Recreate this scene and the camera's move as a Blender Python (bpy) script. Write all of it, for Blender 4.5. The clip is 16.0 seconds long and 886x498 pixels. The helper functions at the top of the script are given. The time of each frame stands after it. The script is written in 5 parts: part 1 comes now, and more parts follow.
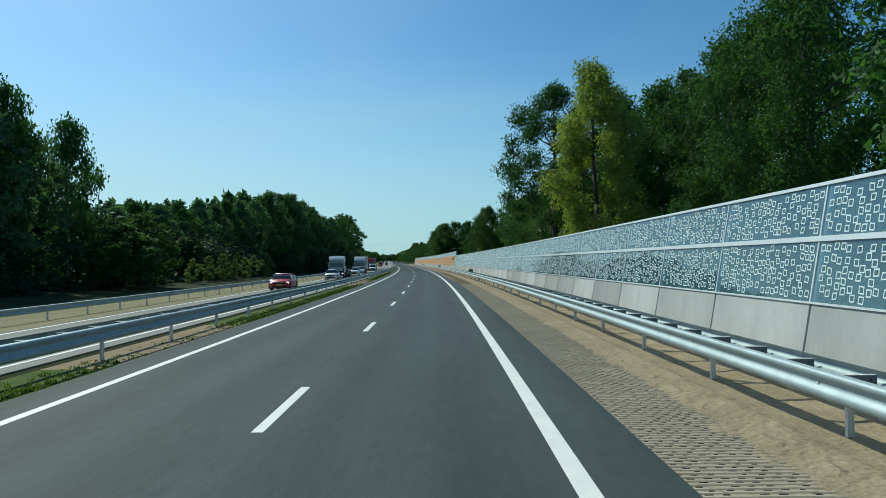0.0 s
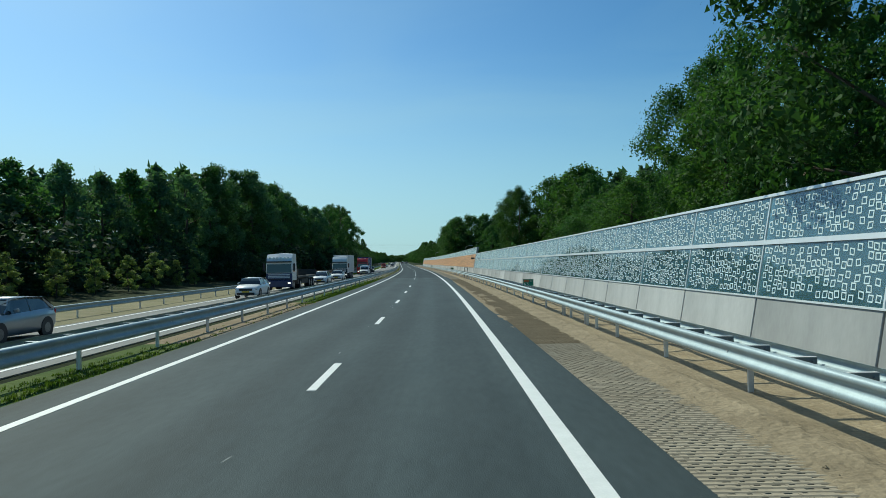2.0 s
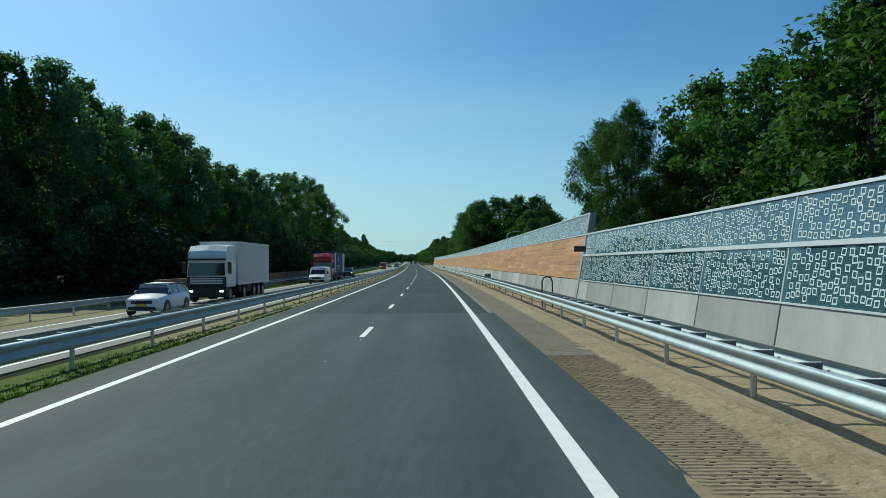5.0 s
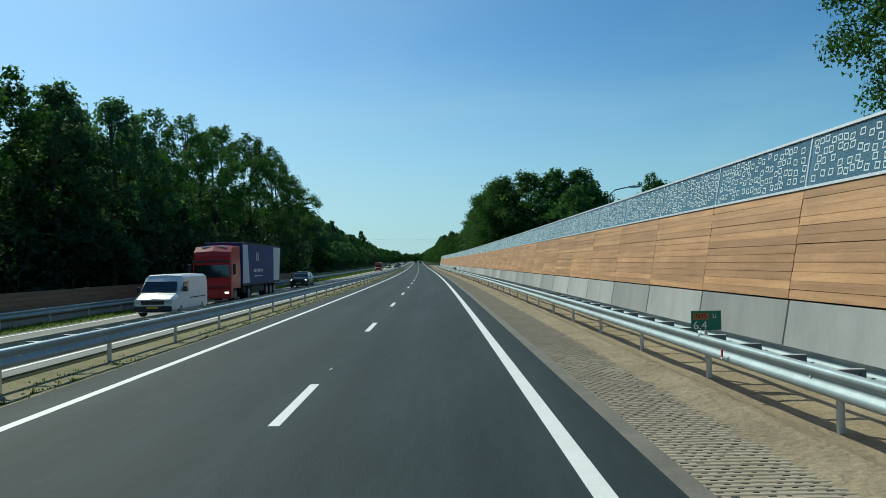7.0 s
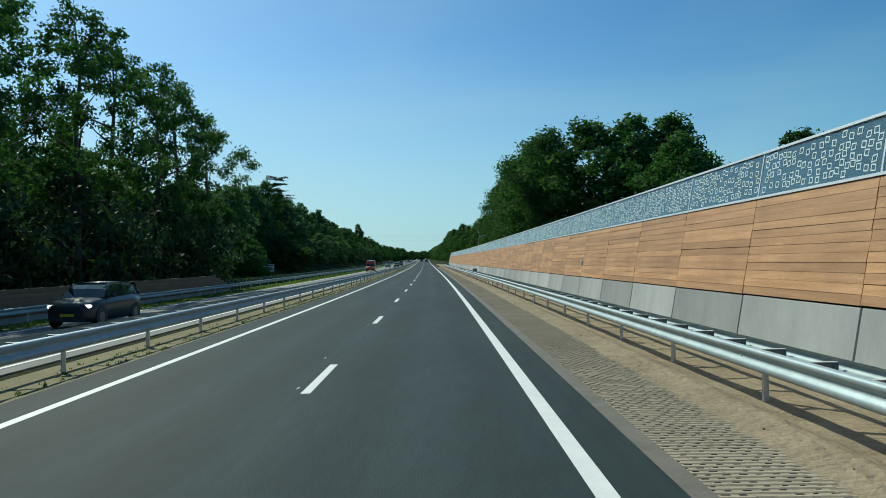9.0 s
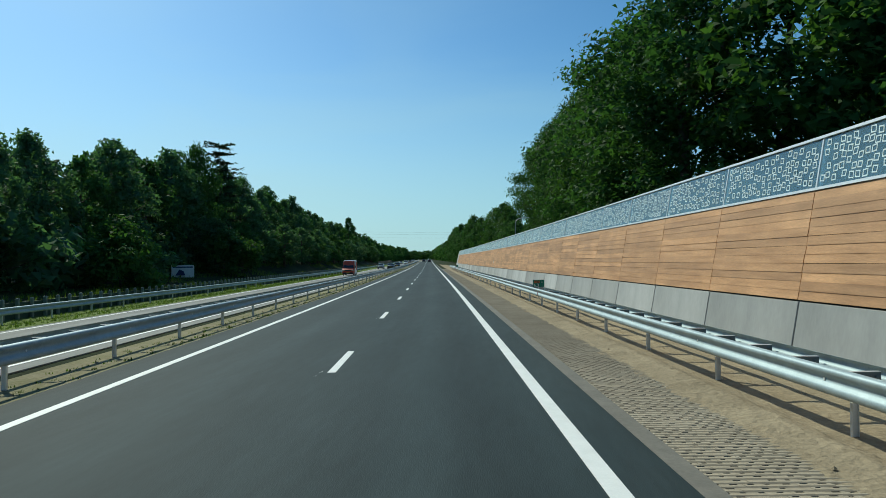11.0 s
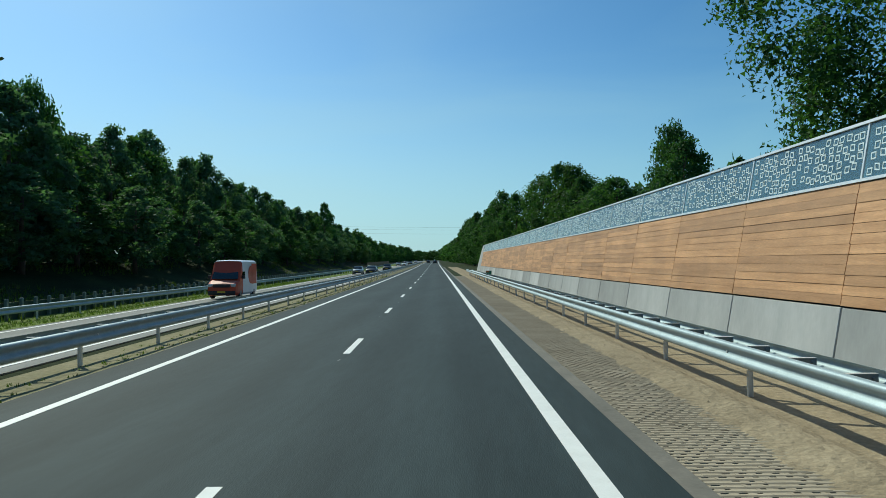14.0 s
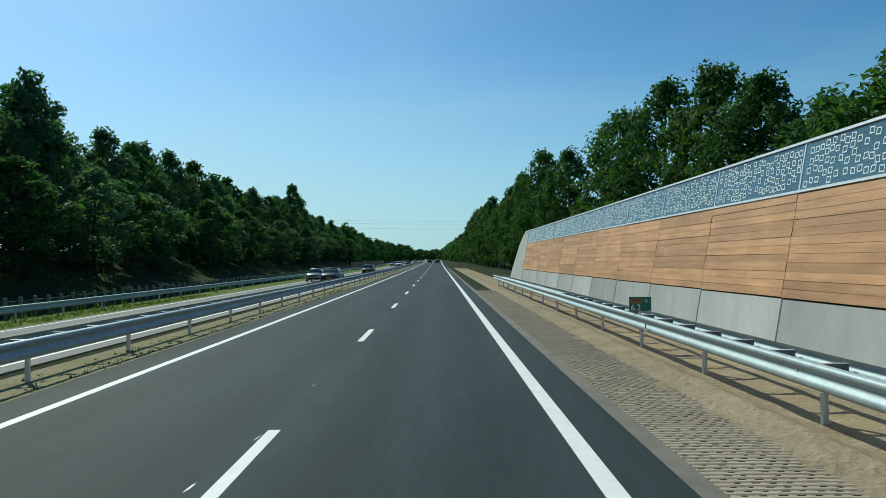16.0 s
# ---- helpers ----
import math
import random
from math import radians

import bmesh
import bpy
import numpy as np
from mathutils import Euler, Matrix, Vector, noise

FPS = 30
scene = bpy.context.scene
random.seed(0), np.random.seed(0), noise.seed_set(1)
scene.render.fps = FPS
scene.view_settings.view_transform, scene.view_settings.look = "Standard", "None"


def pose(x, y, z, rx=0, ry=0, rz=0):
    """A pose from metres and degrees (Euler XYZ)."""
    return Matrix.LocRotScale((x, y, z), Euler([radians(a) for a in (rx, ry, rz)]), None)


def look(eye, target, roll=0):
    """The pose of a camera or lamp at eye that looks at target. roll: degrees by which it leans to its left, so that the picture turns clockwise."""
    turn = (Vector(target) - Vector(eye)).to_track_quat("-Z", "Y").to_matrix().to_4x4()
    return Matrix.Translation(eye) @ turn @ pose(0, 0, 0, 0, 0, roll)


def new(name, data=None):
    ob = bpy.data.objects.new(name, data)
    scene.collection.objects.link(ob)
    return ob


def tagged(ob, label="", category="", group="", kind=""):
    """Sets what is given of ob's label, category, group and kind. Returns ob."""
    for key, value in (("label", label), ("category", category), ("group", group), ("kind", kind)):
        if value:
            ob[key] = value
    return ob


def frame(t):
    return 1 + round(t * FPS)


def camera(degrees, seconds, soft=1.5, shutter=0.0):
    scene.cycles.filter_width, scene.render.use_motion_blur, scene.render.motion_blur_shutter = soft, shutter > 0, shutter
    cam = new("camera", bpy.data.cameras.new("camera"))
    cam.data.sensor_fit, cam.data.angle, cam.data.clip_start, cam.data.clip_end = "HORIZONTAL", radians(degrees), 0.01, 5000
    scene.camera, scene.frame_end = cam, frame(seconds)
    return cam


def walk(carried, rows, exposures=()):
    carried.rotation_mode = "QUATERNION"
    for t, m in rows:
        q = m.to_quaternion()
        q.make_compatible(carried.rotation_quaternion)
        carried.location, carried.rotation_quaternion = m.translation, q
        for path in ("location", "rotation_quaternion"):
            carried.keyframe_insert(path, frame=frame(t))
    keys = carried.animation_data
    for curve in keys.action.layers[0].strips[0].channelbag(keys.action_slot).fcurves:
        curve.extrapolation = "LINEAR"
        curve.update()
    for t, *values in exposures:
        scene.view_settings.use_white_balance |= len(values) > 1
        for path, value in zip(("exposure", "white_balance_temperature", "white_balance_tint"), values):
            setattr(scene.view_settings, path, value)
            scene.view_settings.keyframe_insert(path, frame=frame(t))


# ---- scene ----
cam = camera(65.56, 16.0, soft=0.55)
ROWS = [
    (0.0, 2.252, -0.191, 2.028, 91.05, 0.68, 0.07),
    (0.5, 2.204, 11.806, 2.028, 90.87, 0.68, 0.44),
    (1.0, 2.080, 21.546, 2.027, 91.21, 0.83, 0.63),
    (1.5, 1.871, 33.678, 2.027, 90.81, 0.59, 0.85),
    (2.0, 1.658, 45.034, 2.026, 91.13, 0.83, 0.98),
    (2.5, 1.386, 56.431, 2.025, 91.07, 0.42, 1.10),
    (3.0, 1.110, 67.750, 2.023, 91.10, 0.59, 1.33),
    (3.5, 0.767, 79.158, 2.021, 91.25, 0.88, 1.58),
    (4.0, 0.377, 90.344, 2.018, 91.14, 0.53, 1.75),
    (6.5, -2.232, 148.068, 1.995, 91.19, 0.58, 2.45),
    (7.0, -2.813, 159.509, 1.988, 91.12, 0.93, 2.59),
    (7.5, -3.426, 170.966, 1.982, 91.03, 0.87, 2.73),
    (8.0, -4.094, 182.414, 1.976, 91.16, 0.68, 2.91),
    (8.5, -4.793, 193.912, 1.970, 91.05, 0.69, 3.04),
    (9.0, -5.533, 205.487, 1.964, 90.99, 0.66, 3.21),
    (11.5, -9.562, 262.997, 1.954, 91.05, 0.53, 3.56),
    (12.0, -10.370, 274.669, 1.957, 91.14, 0.84, 3.80),
    (12.5, -11.248, 286.018, 1.962, 91.00, 0.65, 3.86),
    (13.0, -12.050, 296.802, 1.968, 91.02, 0.69, 3.95),
    (13.5, -13.003, 308.910, 1.978, 91.02, 0.61, 3.91),
    (14.0, -13.909, 320.633, 1.990, 91.11, 0.41, 4.05),
    (14.5, -14.760, 331.422, 2.004, 91.10, 0.53, 4.15),
    (15.0, -15.702, 343.558, 2.022, 91.07, 0.48, 4.33),
    (15.5, -16.662, 354.992, 2.043, 90.95, 0.39, 4.23),
    (16.0, -17.609, 366.452, 2.066, 91.06, 0.42, 4.27),
]
walk(cam, [(t, pose(x, y, z, rx, ry, rz)) for t, x, y, z, rx, ry, rz in ROWS],
     exposures=[(0.0, 0.05, 6620, -8), (16.0, 0.05, 6620, -8)])

# ---- world, sun ----
SUN_LEFT, SUN_UP = radians(41), radians(43.5)
sun_way = Vector((-math.sin(SUN_LEFT) * math.cos(SUN_UP), math.cos(SUN_LEFT) * math.cos(SUN_UP), math.sin(SUN_UP)))
world = bpy.data.worlds.new("sky")
scene.world = world
world.use_nodes = True
wn = world.node_tree
sky = wn.nodes.new("ShaderNodeTexSky")
sky.sky_type, sky.sun_disc = "NISHITA", False
sky.sun_elevation, sky.sun_rotation = SUN_UP, -SUN_LEFT
sky.altitude, sky.air_density, sky.dust_density, sky.ozone_density = 200, 0.95, 0.9, 5.0
wn.nodes["Background"].inputs["Strength"].default_value = 0.103
tone = wn.nodes.new("ShaderNodeVectorMath")
tone.operation = "MULTIPLY"
tone.inputs[1].default_value = (0.72, 0.96, 1.12)
wn.links.new(sky.outputs[0], tone.inputs[0])
# thin high haze drifting across the sky
way_co = wn.nodes.new("ShaderNodeTexCoord")
way_map = wn.nodes.new("ShaderNodeMapping")
way_map.inputs["Scale"].default_value = (1.2, 1.6, 5.5)
wn.links.new(way_co.outputs["Generated"], way_map.inputs["Vector"])
wisp = wn.nodes.new("ShaderNodeTexNoise")
wisp.inputs["Scale"].default_value, wisp.inputs["Detail"].default_value, wisp.inputs["Distortion"].default_value = 1.4, 7, 0.5
wn.links.new(way_map.outputs[0], wisp.inputs["Vector"])
wisp_range = wn.nodes.new("ShaderNodeMapRange")
wisp_range.inputs["From Min"].default_value, wisp_range.inputs["From Max"].default_value = 0.48, 0.8
wisp_range.inputs["To Max"].default_value = 0.24
wn.links.new(wisp.outputs["Fac"], wisp_range.inputs["Value"])
veil = wn.nodes.new("ShaderNodeMix")
veil.data_type = "RGBA"
veil.inputs["B"].default_value = (4.2, 6.0, 7.2, 1)
# pale haze low over the horizon
way_up = wn.nodes.new("ShaderNodeSeparateXYZ")
wn.links.new(way_co.outputs["Generated"], way_up.inputs[0])
low_haze = wn.nodes.new("ShaderNodeMapRange")
low_haze.interpolation_type = "SMOOTHSTEP"
low_haze.inputs["From Min"].default_value, low_haze.inputs["From Max"].default_value = 0.0, 0.32
low_haze.inputs["To Min"].default_value, low_haze.inputs["To Max"].default_value = 0.75, 0.0
wn.links.new(way_up.outputs["Z"], low_haze.inputs["Value"])
haze = wn.nodes.new("ShaderNodeMath")
haze.operation = "ADD"
haze.use_clamp = True
wn.links.new(wisp_range.outputs[0], haze.inputs[0])
wn.links.new(low_haze.outputs[0], haze.inputs[1])
wn.links.new(haze.outputs[0], veil.inputs["Factor"])
wn.links.new(tone.outputs[0], veil.inputs["A"])
# brighter round the sun's side of the sky, deeper away from it
sun_side = wn.nodes.new("ShaderNodeVectorMath")
sun_side.operation = "DOT_PRODUCT"
sun_side.inputs[1].default_value = (-math.sin(SUN_LEFT), math.cos(SUN_LEFT), 0)
wn.links.new(way_co.outputs["Generated"], sun_side.inputs[0])
glow = wn.nodes.new("ShaderNodeMapRange")
glow.inputs["From Min"].default_value, glow.inputs["From Max"].default_value = 0.15, 1.0
wn.links.new(sun_side.outputs["Value"], glow.inputs["Value"])
depth = wn.nodes.new("ShaderNodeMix")
depth.data_type = "RGBA"
depth.inputs["A"].default_value, depth.inputs["B"].default_value = (0.6, 0.83, 0.9, 1), (1.1, 1.05, 1.03, 1)
wn.links.new(glow.outputs[0], depth.inputs["Factor"])
lit_sky = wn.nodes.new("ShaderNodeVectorMath")
lit_sky.operation = "MULTIPLY"
wn.links.new(veil.outputs["Result"], lit_sky.inputs[0])
wn.links.new(depth.outputs["Result"], lit_sky.inputs[1])
wn.links.new(lit_sky.outputs[0], wn.nodes["Background"].inputs["Color"])
sun_data = bpy.data.lights.new("sun", "SUN")
sun_data.energy, sun_data.angle, sun_data.color = 3.6, radians(0.53), (1.0, 0.95, 0.87)
sun = new("sun", sun_data)
sun.matrix_world = look(sun_way * 100, (0, 0, 0))


# ---- materials ----
def mat(name, color, color2=None, rough=0.8, scale=1.0, detail=6.0, metal=0.0, bump=0.0, bump_scale=None, dist=0.01,
        stretch=(1, 1, 1), vary=0.0, island=0.0, fine=0.0, spec=0.5, big=0.0, big_scale=0.15):
    """A procedural surface: two colours mixed by noise, a large-scale change, a piece-to-piece change and relief."""
    m = bpy.data.materials.new(name)
    m.use_nodes = True
    n, l = m.node_tree.nodes, m.node_tree.links
    b = n["Principled BSDF"]
    b.inputs["Roughness"].default_value, b.inputs["Metallic"].default_value = rough, metal
    b.inputs["Specular IOR Level"].default_value = spec
    co = n.new("ShaderNodeTexCoord")
    mp = n.new("ShaderNodeMapping")
    mp.inputs["Scale"].default_value = stretch
    l.new(co.outputs["Object"], mp.inputs["Vector"])
    nz = n.new("ShaderNodeTexNoise")
    nz.inputs["Scale"].default_value, nz.inputs["Detail"].default_value = scale, detail
    nz.inputs["Roughness"].default_value = 0.65
    l.new(mp.outputs[0], nz.inputs["Vector"])
    ramp = n.new("ShaderNodeValToRGB")
    ramp.color_ramp.elements[0].position, ramp.color_ramp.elements[1].position = 0.3, 0.7
    ramp.color_ramp.elements[0].color = (*color, 1)
    ramp.color_ramp.elements[1].color = (*(color2 or color), 1)
    l.new(nz.outputs["Fac"], ramp.inputs["Fac"])
    out = ramp.outputs["Color"]

    def scaled(col, fac_socket, amount):
        """Multiply a colour by 1 +- amount, driven by a 0..1 value."""
        r = n.new("ShaderNodeMapRange")
        r.inputs["To Min"].default_value, r.inputs["To Max"].default_value = 1 - amount, 1 + amount
        l.new(fac_socket, r.inputs["Value"])
        v = n.new("ShaderNodeVectorMath")
        v.operation = "SCALE"
        l.new(col, v.inputs[0])
        l.new(r.outputs[0], v.inputs["Scale"])
        return v.outputs[0]
    if fine:
        f = n.new("ShaderNodeTexNoise")
        f.inputs["Scale"].default_value, f.inputs["Detail"].default_value = scale * 14, 3
        l.new(mp.outputs[0], f.inputs["Vector"])
        out = scaled(out, f.outputs["Fac"], fine)
    if big:
        f = n.new("ShaderNodeTexNoise")
        f.inputs["Scale"].default_value, f.inputs["Detail"].default_value = big_scale, 4
        l.new(co.outputs["Object"], f.inputs["Vector"])
        out = scaled(out, f.outputs["Fac"], big)
    if vary:
        o = n.new("ShaderNodeObjectInfo")
        out = scaled(out, o.outputs["Random"], vary)
    if island:
        g = n.new("ShaderNodeNewGeometry")
        out = scaled(out, g.outputs["Random Per Island"], island)
    l.new(out, b.inputs["Base Color"])
    if bump:
        bn = n.new("ShaderNodeTexNoise")
        bn.inputs["Scale"].default_value, bn.inputs["Detail"].default_value = bump_scale or scale * 6, 5
        l.new(mp.outputs[0], bn.inputs["Vector"])
        bu = n.new("ShaderNodeBump")
        bu.inputs["Strength"].default_value, bu.inputs["Distance"].default_value = bump, dist
        l.new(bn.outputs["Fac"], bu.inputs["Height"])
        l.new(bu.outputs[0], b.inputs["Normal"])
    return m


def leaf_mat(name, dark, light, rough=0.65, through_light=0.42):
    """Leaves: colour changes from clump to clump and tree to tree; some light passes through."""
    m = mat(name, dark, light, rough, 0.35, 4, island=0.28, vary=0.2, spec=0.12)
    n, l = m.node_tree.nodes, m.node_tree.links
    b = n["Principled BSDF"]
    src = b.inputs["Base Color"].links[0].from_socket
    tr = n.new("ShaderNodeBsdfTranslucent")
    v = n.new("ShaderNodeVectorMath")
    v.operation = "MULTIPLY"
    v.inputs[1].default_value = (0.95, 1.15, 0.5)
    l.new(src, v.inputs[0])
    l.new(v.outputs[0], tr.inputs["Color"])
    mx = n.new("ShaderNodeMixShader")
    mx.inputs[0].default_value = through_light
    l.new(b.outputs[0], mx.inputs[1])
    l.new(tr.outputs[0], mx.inputs[2])
    l.new(mx.outputs[0], n["Material Output"].inputs["Surface"])
    return m


def glass_mat(name, tint, rough=0.02, film=0.2, ior=1.5):
    """Pane: tinted see-through with a thin film, part dust, part painted sky reflection, and gloss by Fresnel."""
    m = bpy.data.materials.new(name)
    m.use_nodes = True
    n, l = m.node_tree.nodes, m.node_tree.links
    n.remove(n["Principled BSDF"])
    t = n.new("ShaderNodeBsdfTransparent")
    t.inputs["Color"].default_value = (*tint, 1)
    g = n.new("ShaderNodeBsdfGlossy")
    g.inputs["Roughness"].default_value = rough
    f = n.new("ShaderNodeFresnel")
    f.inputs["IOR"].default_value = ior
    # blue diffuse colour paints in reflected sky along with the dust
    d = n.new("ShaderNodeBsdfDiffuse")
    d.inputs["Color"].default_value = (0.2, 0.42, 0.52, 1)
    film_noise = n.new("ShaderNodeTexNoise")
    film_noise.inputs["Scale"].default_value = 1.3
    r = n.new("ShaderNodeMapRange")
    r.inputs["To Min"].default_value, r.inputs["To Max"].default_value = film * 0.6, film * 1.5
    l.new(film_noise.outputs["Fac"], r.inputs["Value"])
    md = n.new("ShaderNodeMixShader")
    l.new(r.outputs[0], md.inputs[0])
    l.new(t.outputs[0], md.inputs[1])
    l.new(d.outputs[0], md.inputs[2])
    mx = n.new("ShaderNodeMixShader")
    l.new(f.outputs[0], mx.inputs[0])
    l.new(md.outputs[0], mx.inputs[1])
    l.new(g.outputs[0], mx.inputs[2])
    l.new(mx.outputs[0], n["Material Output"].inputs["Surface"])
    return m


ASPHALT = mat("asphalt", (0.041, 0.056, 0.06), (0.059, 0.077, 0.081), 0.72, 0.6, 8, spec=0.14, bump=0.5, bump_scale=90, dist=0.006, fine=0.25, big=0.18, big_scale=0.08, stretch=(1, 0.25, 1))
ASPHALT_NEW = mat("asphalt_new", (0.021, 0.033, 0.036), (0.035, 0.05, 0.053), 0.72, 0.6, 8, spec=0.13, bump=0.5, bump_scale=90, dist=0.006, fine=0.25, big=0.22, big_scale=0.1, stretch=(1, 0.15, 1))
ASPHALT_OLD = mat("asphalt_old", (0.15, 0.15, 0.145), (0.2, 0.2, 0.19), 0.85, 0.5, 8, bump=0.4, bump_scale=80, dist=0.006, fine=0.2, big=0.15)
PAINT = mat("road_paint", (0.72, 0.72, 0.7), (0.82, 0.82, 0.8), 0.6, 3, 6, fine=0.08, bump=0.3, bump_scale=60, dist=0.003)
SAND = mat("sand", (0.26, 0.206, 0.136), (0.36, 0.29, 0.197), 0.95, 1.2, 10, spec=0.1, bump=0.7, bump_scale=9, dist=0.06, fine=0.3, big=0.25, big_scale=0.3)
DRIFT = mat("brown_sand", (0.235, 0.18, 0.117), (0.3, 0.235, 0.155), 0.95, 1.6, 10, spec=0.1, bump=0.5, bump_scale=9, dist=0.03, fine=0.2, big=0.16, big_scale=0.4)
SLAB = mat("shoulder_slab", (0.325, 0.272, 0.2), (0.42, 0.356, 0.267), 0.9, 1.0, 8, spec=0.15, bump=0.5, bump_scale=40, dist=0.006, fine=0.2, big=0.2, big_scale=0.2)
EDGE_SLAB = mat("slab_edge", (0.12, 0.112, 0.096), (0.19, 0.174, 0.147), 0.9, 1.5, 8, bump=0.4, bump_scale=30, dist=0.006, fine=0.2)
# Soil and grass darkened: the trees' shade is put into the base colour.
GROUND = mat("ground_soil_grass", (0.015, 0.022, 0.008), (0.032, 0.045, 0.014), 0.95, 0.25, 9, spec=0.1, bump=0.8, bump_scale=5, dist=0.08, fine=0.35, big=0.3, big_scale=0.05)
VERGE = mat("verge_sandy_grass", (0.29, 0.25, 0.165), (0.2, 0.19, 0.1), 0.95, 0.9, 9, spec=0.1, bump=0.9, bump_scale=8, dist=0.05, fine=0.35, big=0.3, big_scale=0.12)
# Brighter copy of the green verge: full sunshine is put into its colour.
GRASS_SUNLIT = mat("verge_green_sunlit", (0.085, 0.13, 0.025), (0.17, 0.21, 0.055), 0.95, 0.9, 8, spec=0.1, bump=0.8, bump_scale=8, dist=0.05, fine=0.35, big=0.3, big_scale=0.1)
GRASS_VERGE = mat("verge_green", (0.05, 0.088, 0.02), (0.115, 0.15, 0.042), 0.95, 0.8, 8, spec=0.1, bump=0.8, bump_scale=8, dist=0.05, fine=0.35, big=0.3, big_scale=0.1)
CONCRETE = mat("concrete", (0.32, 0.33, 0.33), (0.435, 0.44, 0.435), 0.85, 1.1, 9, bump=0.25, bump_scale=40, dist=0.004, vary=0.22, fine=0.1, big=0.22, big_scale=0.7, stretch=(1, 1, 0.35))
WOOD = mat("cladding_wood", (0.4, 0.2, 0.085), (0.6, 0.33, 0.16), 0.62, 1.4, 10, bump=0.3, bump_scale=30, dist=0.004, stretch=(4, 0.35, 6), vary=0.2, fine=0.3, big=0.32, big_scale=0.8)
WOOD_STUFF = mat("cladding_wood_joined", (0.4, 0.2, 0.085), (0.6, 0.33, 0.16), 0.62, 1.4, 10, bump=0.3, bump_scale=30, dist=0.004, stretch=(4, 0.35, 6), island=0.2, fine=0.3, big=0.32, big_scale=0.8)
DARK_WOOD = mat("dark_boarding", (0.16, 0.1, 0.06), (0.24, 0.15, 0.085), 0.7, 2, 7, stretch=(4, 0.4, 5), vary=0.15, fine=0.2)
GALV = mat("galvanised_steel", (0.3, 0.37, 0.4), (0.4, 0.475, 0.505), 0.58, 3.5, 7, metal=0.4, fine=0.16, big=0.16, big_scale=0.5)
# Dark steel for spacer sides: their shaded look is put into the colour.
SPACER_SHADED = mat("spacer_shaded", (0.13, 0.17, 0.19), (0.2, 0.24, 0.26), 0.5, 3, 5, metal=0.4, fine=0.1)
# Paler galvanised steel: light bounced off the sand is put into the colour.
GALV_LIT = mat("galvanised_lit", (0.64, 0.65, 0.64), (0.74, 0.74, 0.72), 0.5, 4, 6, metal=0.2, fine=0.1, vary=0.1)
ALU = mat("white_aluminium", (0.68, 0.7, 0.71), (0.76, 0.78, 0.79), 0.4, 2, 5, metal=0.3, fine=0.05)
PRINT = mat("white_print", (0.6, 0.7, 0.74), (0.7, 0.8, 0.83), 0.6, 4, 4)
GLASS = glass_mat("barrier_glass", (0.84, 0.92, 0.95), 0.03, film=0.28, ior=1.8)
BLACK = mat("black_gap", (0.02, 0.02, 0.02), (0.03, 0.03, 0.03), 0.8, 3)
GREEN_SIGN = mat("sign_green", (0.0, 0.16, 0.1), (0.0, 0.19, 0.12), 0.4, 3)
ORANGE_SIGN = mat("sign_orange", (0.4, 0.125, 0.03), (0.47, 0.155, 0.04), 0.4, 3)
WHITE = mat("white_enamel", (0.78, 0.78, 0.76), (0.84, 0.84, 0.82), 0.4, 3)
RED = mat("reflector_red", (0.5, 0.02, 0.02), (0.6, 0.03, 0.03), 0.3, 3)
GREY_POLE = mat("grey_pole", (0.35, 0.36, 0.36), (0.45, 0.46, 0.46), 0.5, 4, metal=0.3)
BARK = mat("bark", (0.06, 0.045, 0.032), (0.12, 0.095, 0.07), 0.95, 3, 8, bump=0.8, bump_scale=14, dist=0.04, stretch=(1, 1, 0.3), vary=0.2)
BIRCH_BARK = mat("pale_bark", (0.3, 0.29, 0.27), (0.5, 0.49, 0.46), 0.9, 3, 8, vary=0.1)
LEAF = leaf_mat("leaf_oak", (0.039, 0.092, 0.03), (0.084, 0.165, 0.052))
LEAF_YELLOW = leaf_mat("leaf_yellowing", (0.2, 0.25, 0.065), (0.37, 0.39, 0.11), through_light=0.5)
LEAF_LIGHT = leaf_mat("leaf_light", (0.045, 0.095, 0.026), (0.092, 0.17, 0.046))
# Woodland leaves; veiling glare is put into this paler, bluer colour.
LEAF_VEILED = leaf_mat("leaf_veiled", (0.064, 0.124, 0.075), (0.12, 0.205, 0.112), through_light=0.5)
# Darker leaf copy: the shade under the trees is put into the colour.
LEAF_SHADED = leaf_mat("leaf_shaded", (0.03, 0.058, 0.032), (0.058, 0.098, 0.05), through_light=0.3)
# Sapling leaves: the sun on them is put into this paler colour.
LEAF_SUNLIT = leaf_mat("leaf_sunlit", (0.15, 0.19, 0.07), (0.27, 0.32, 0.13))
NEEDLE = leaf_mat("needle", (0.026, 0.048, 0.03), (0.05, 0.08, 0.045), through_light=0.25)
GRASS_BLADE = leaf_mat("grass_blade", (0.075, 0.12, 0.022), (0.16, 0.205, 0.048), through_light=0.45)



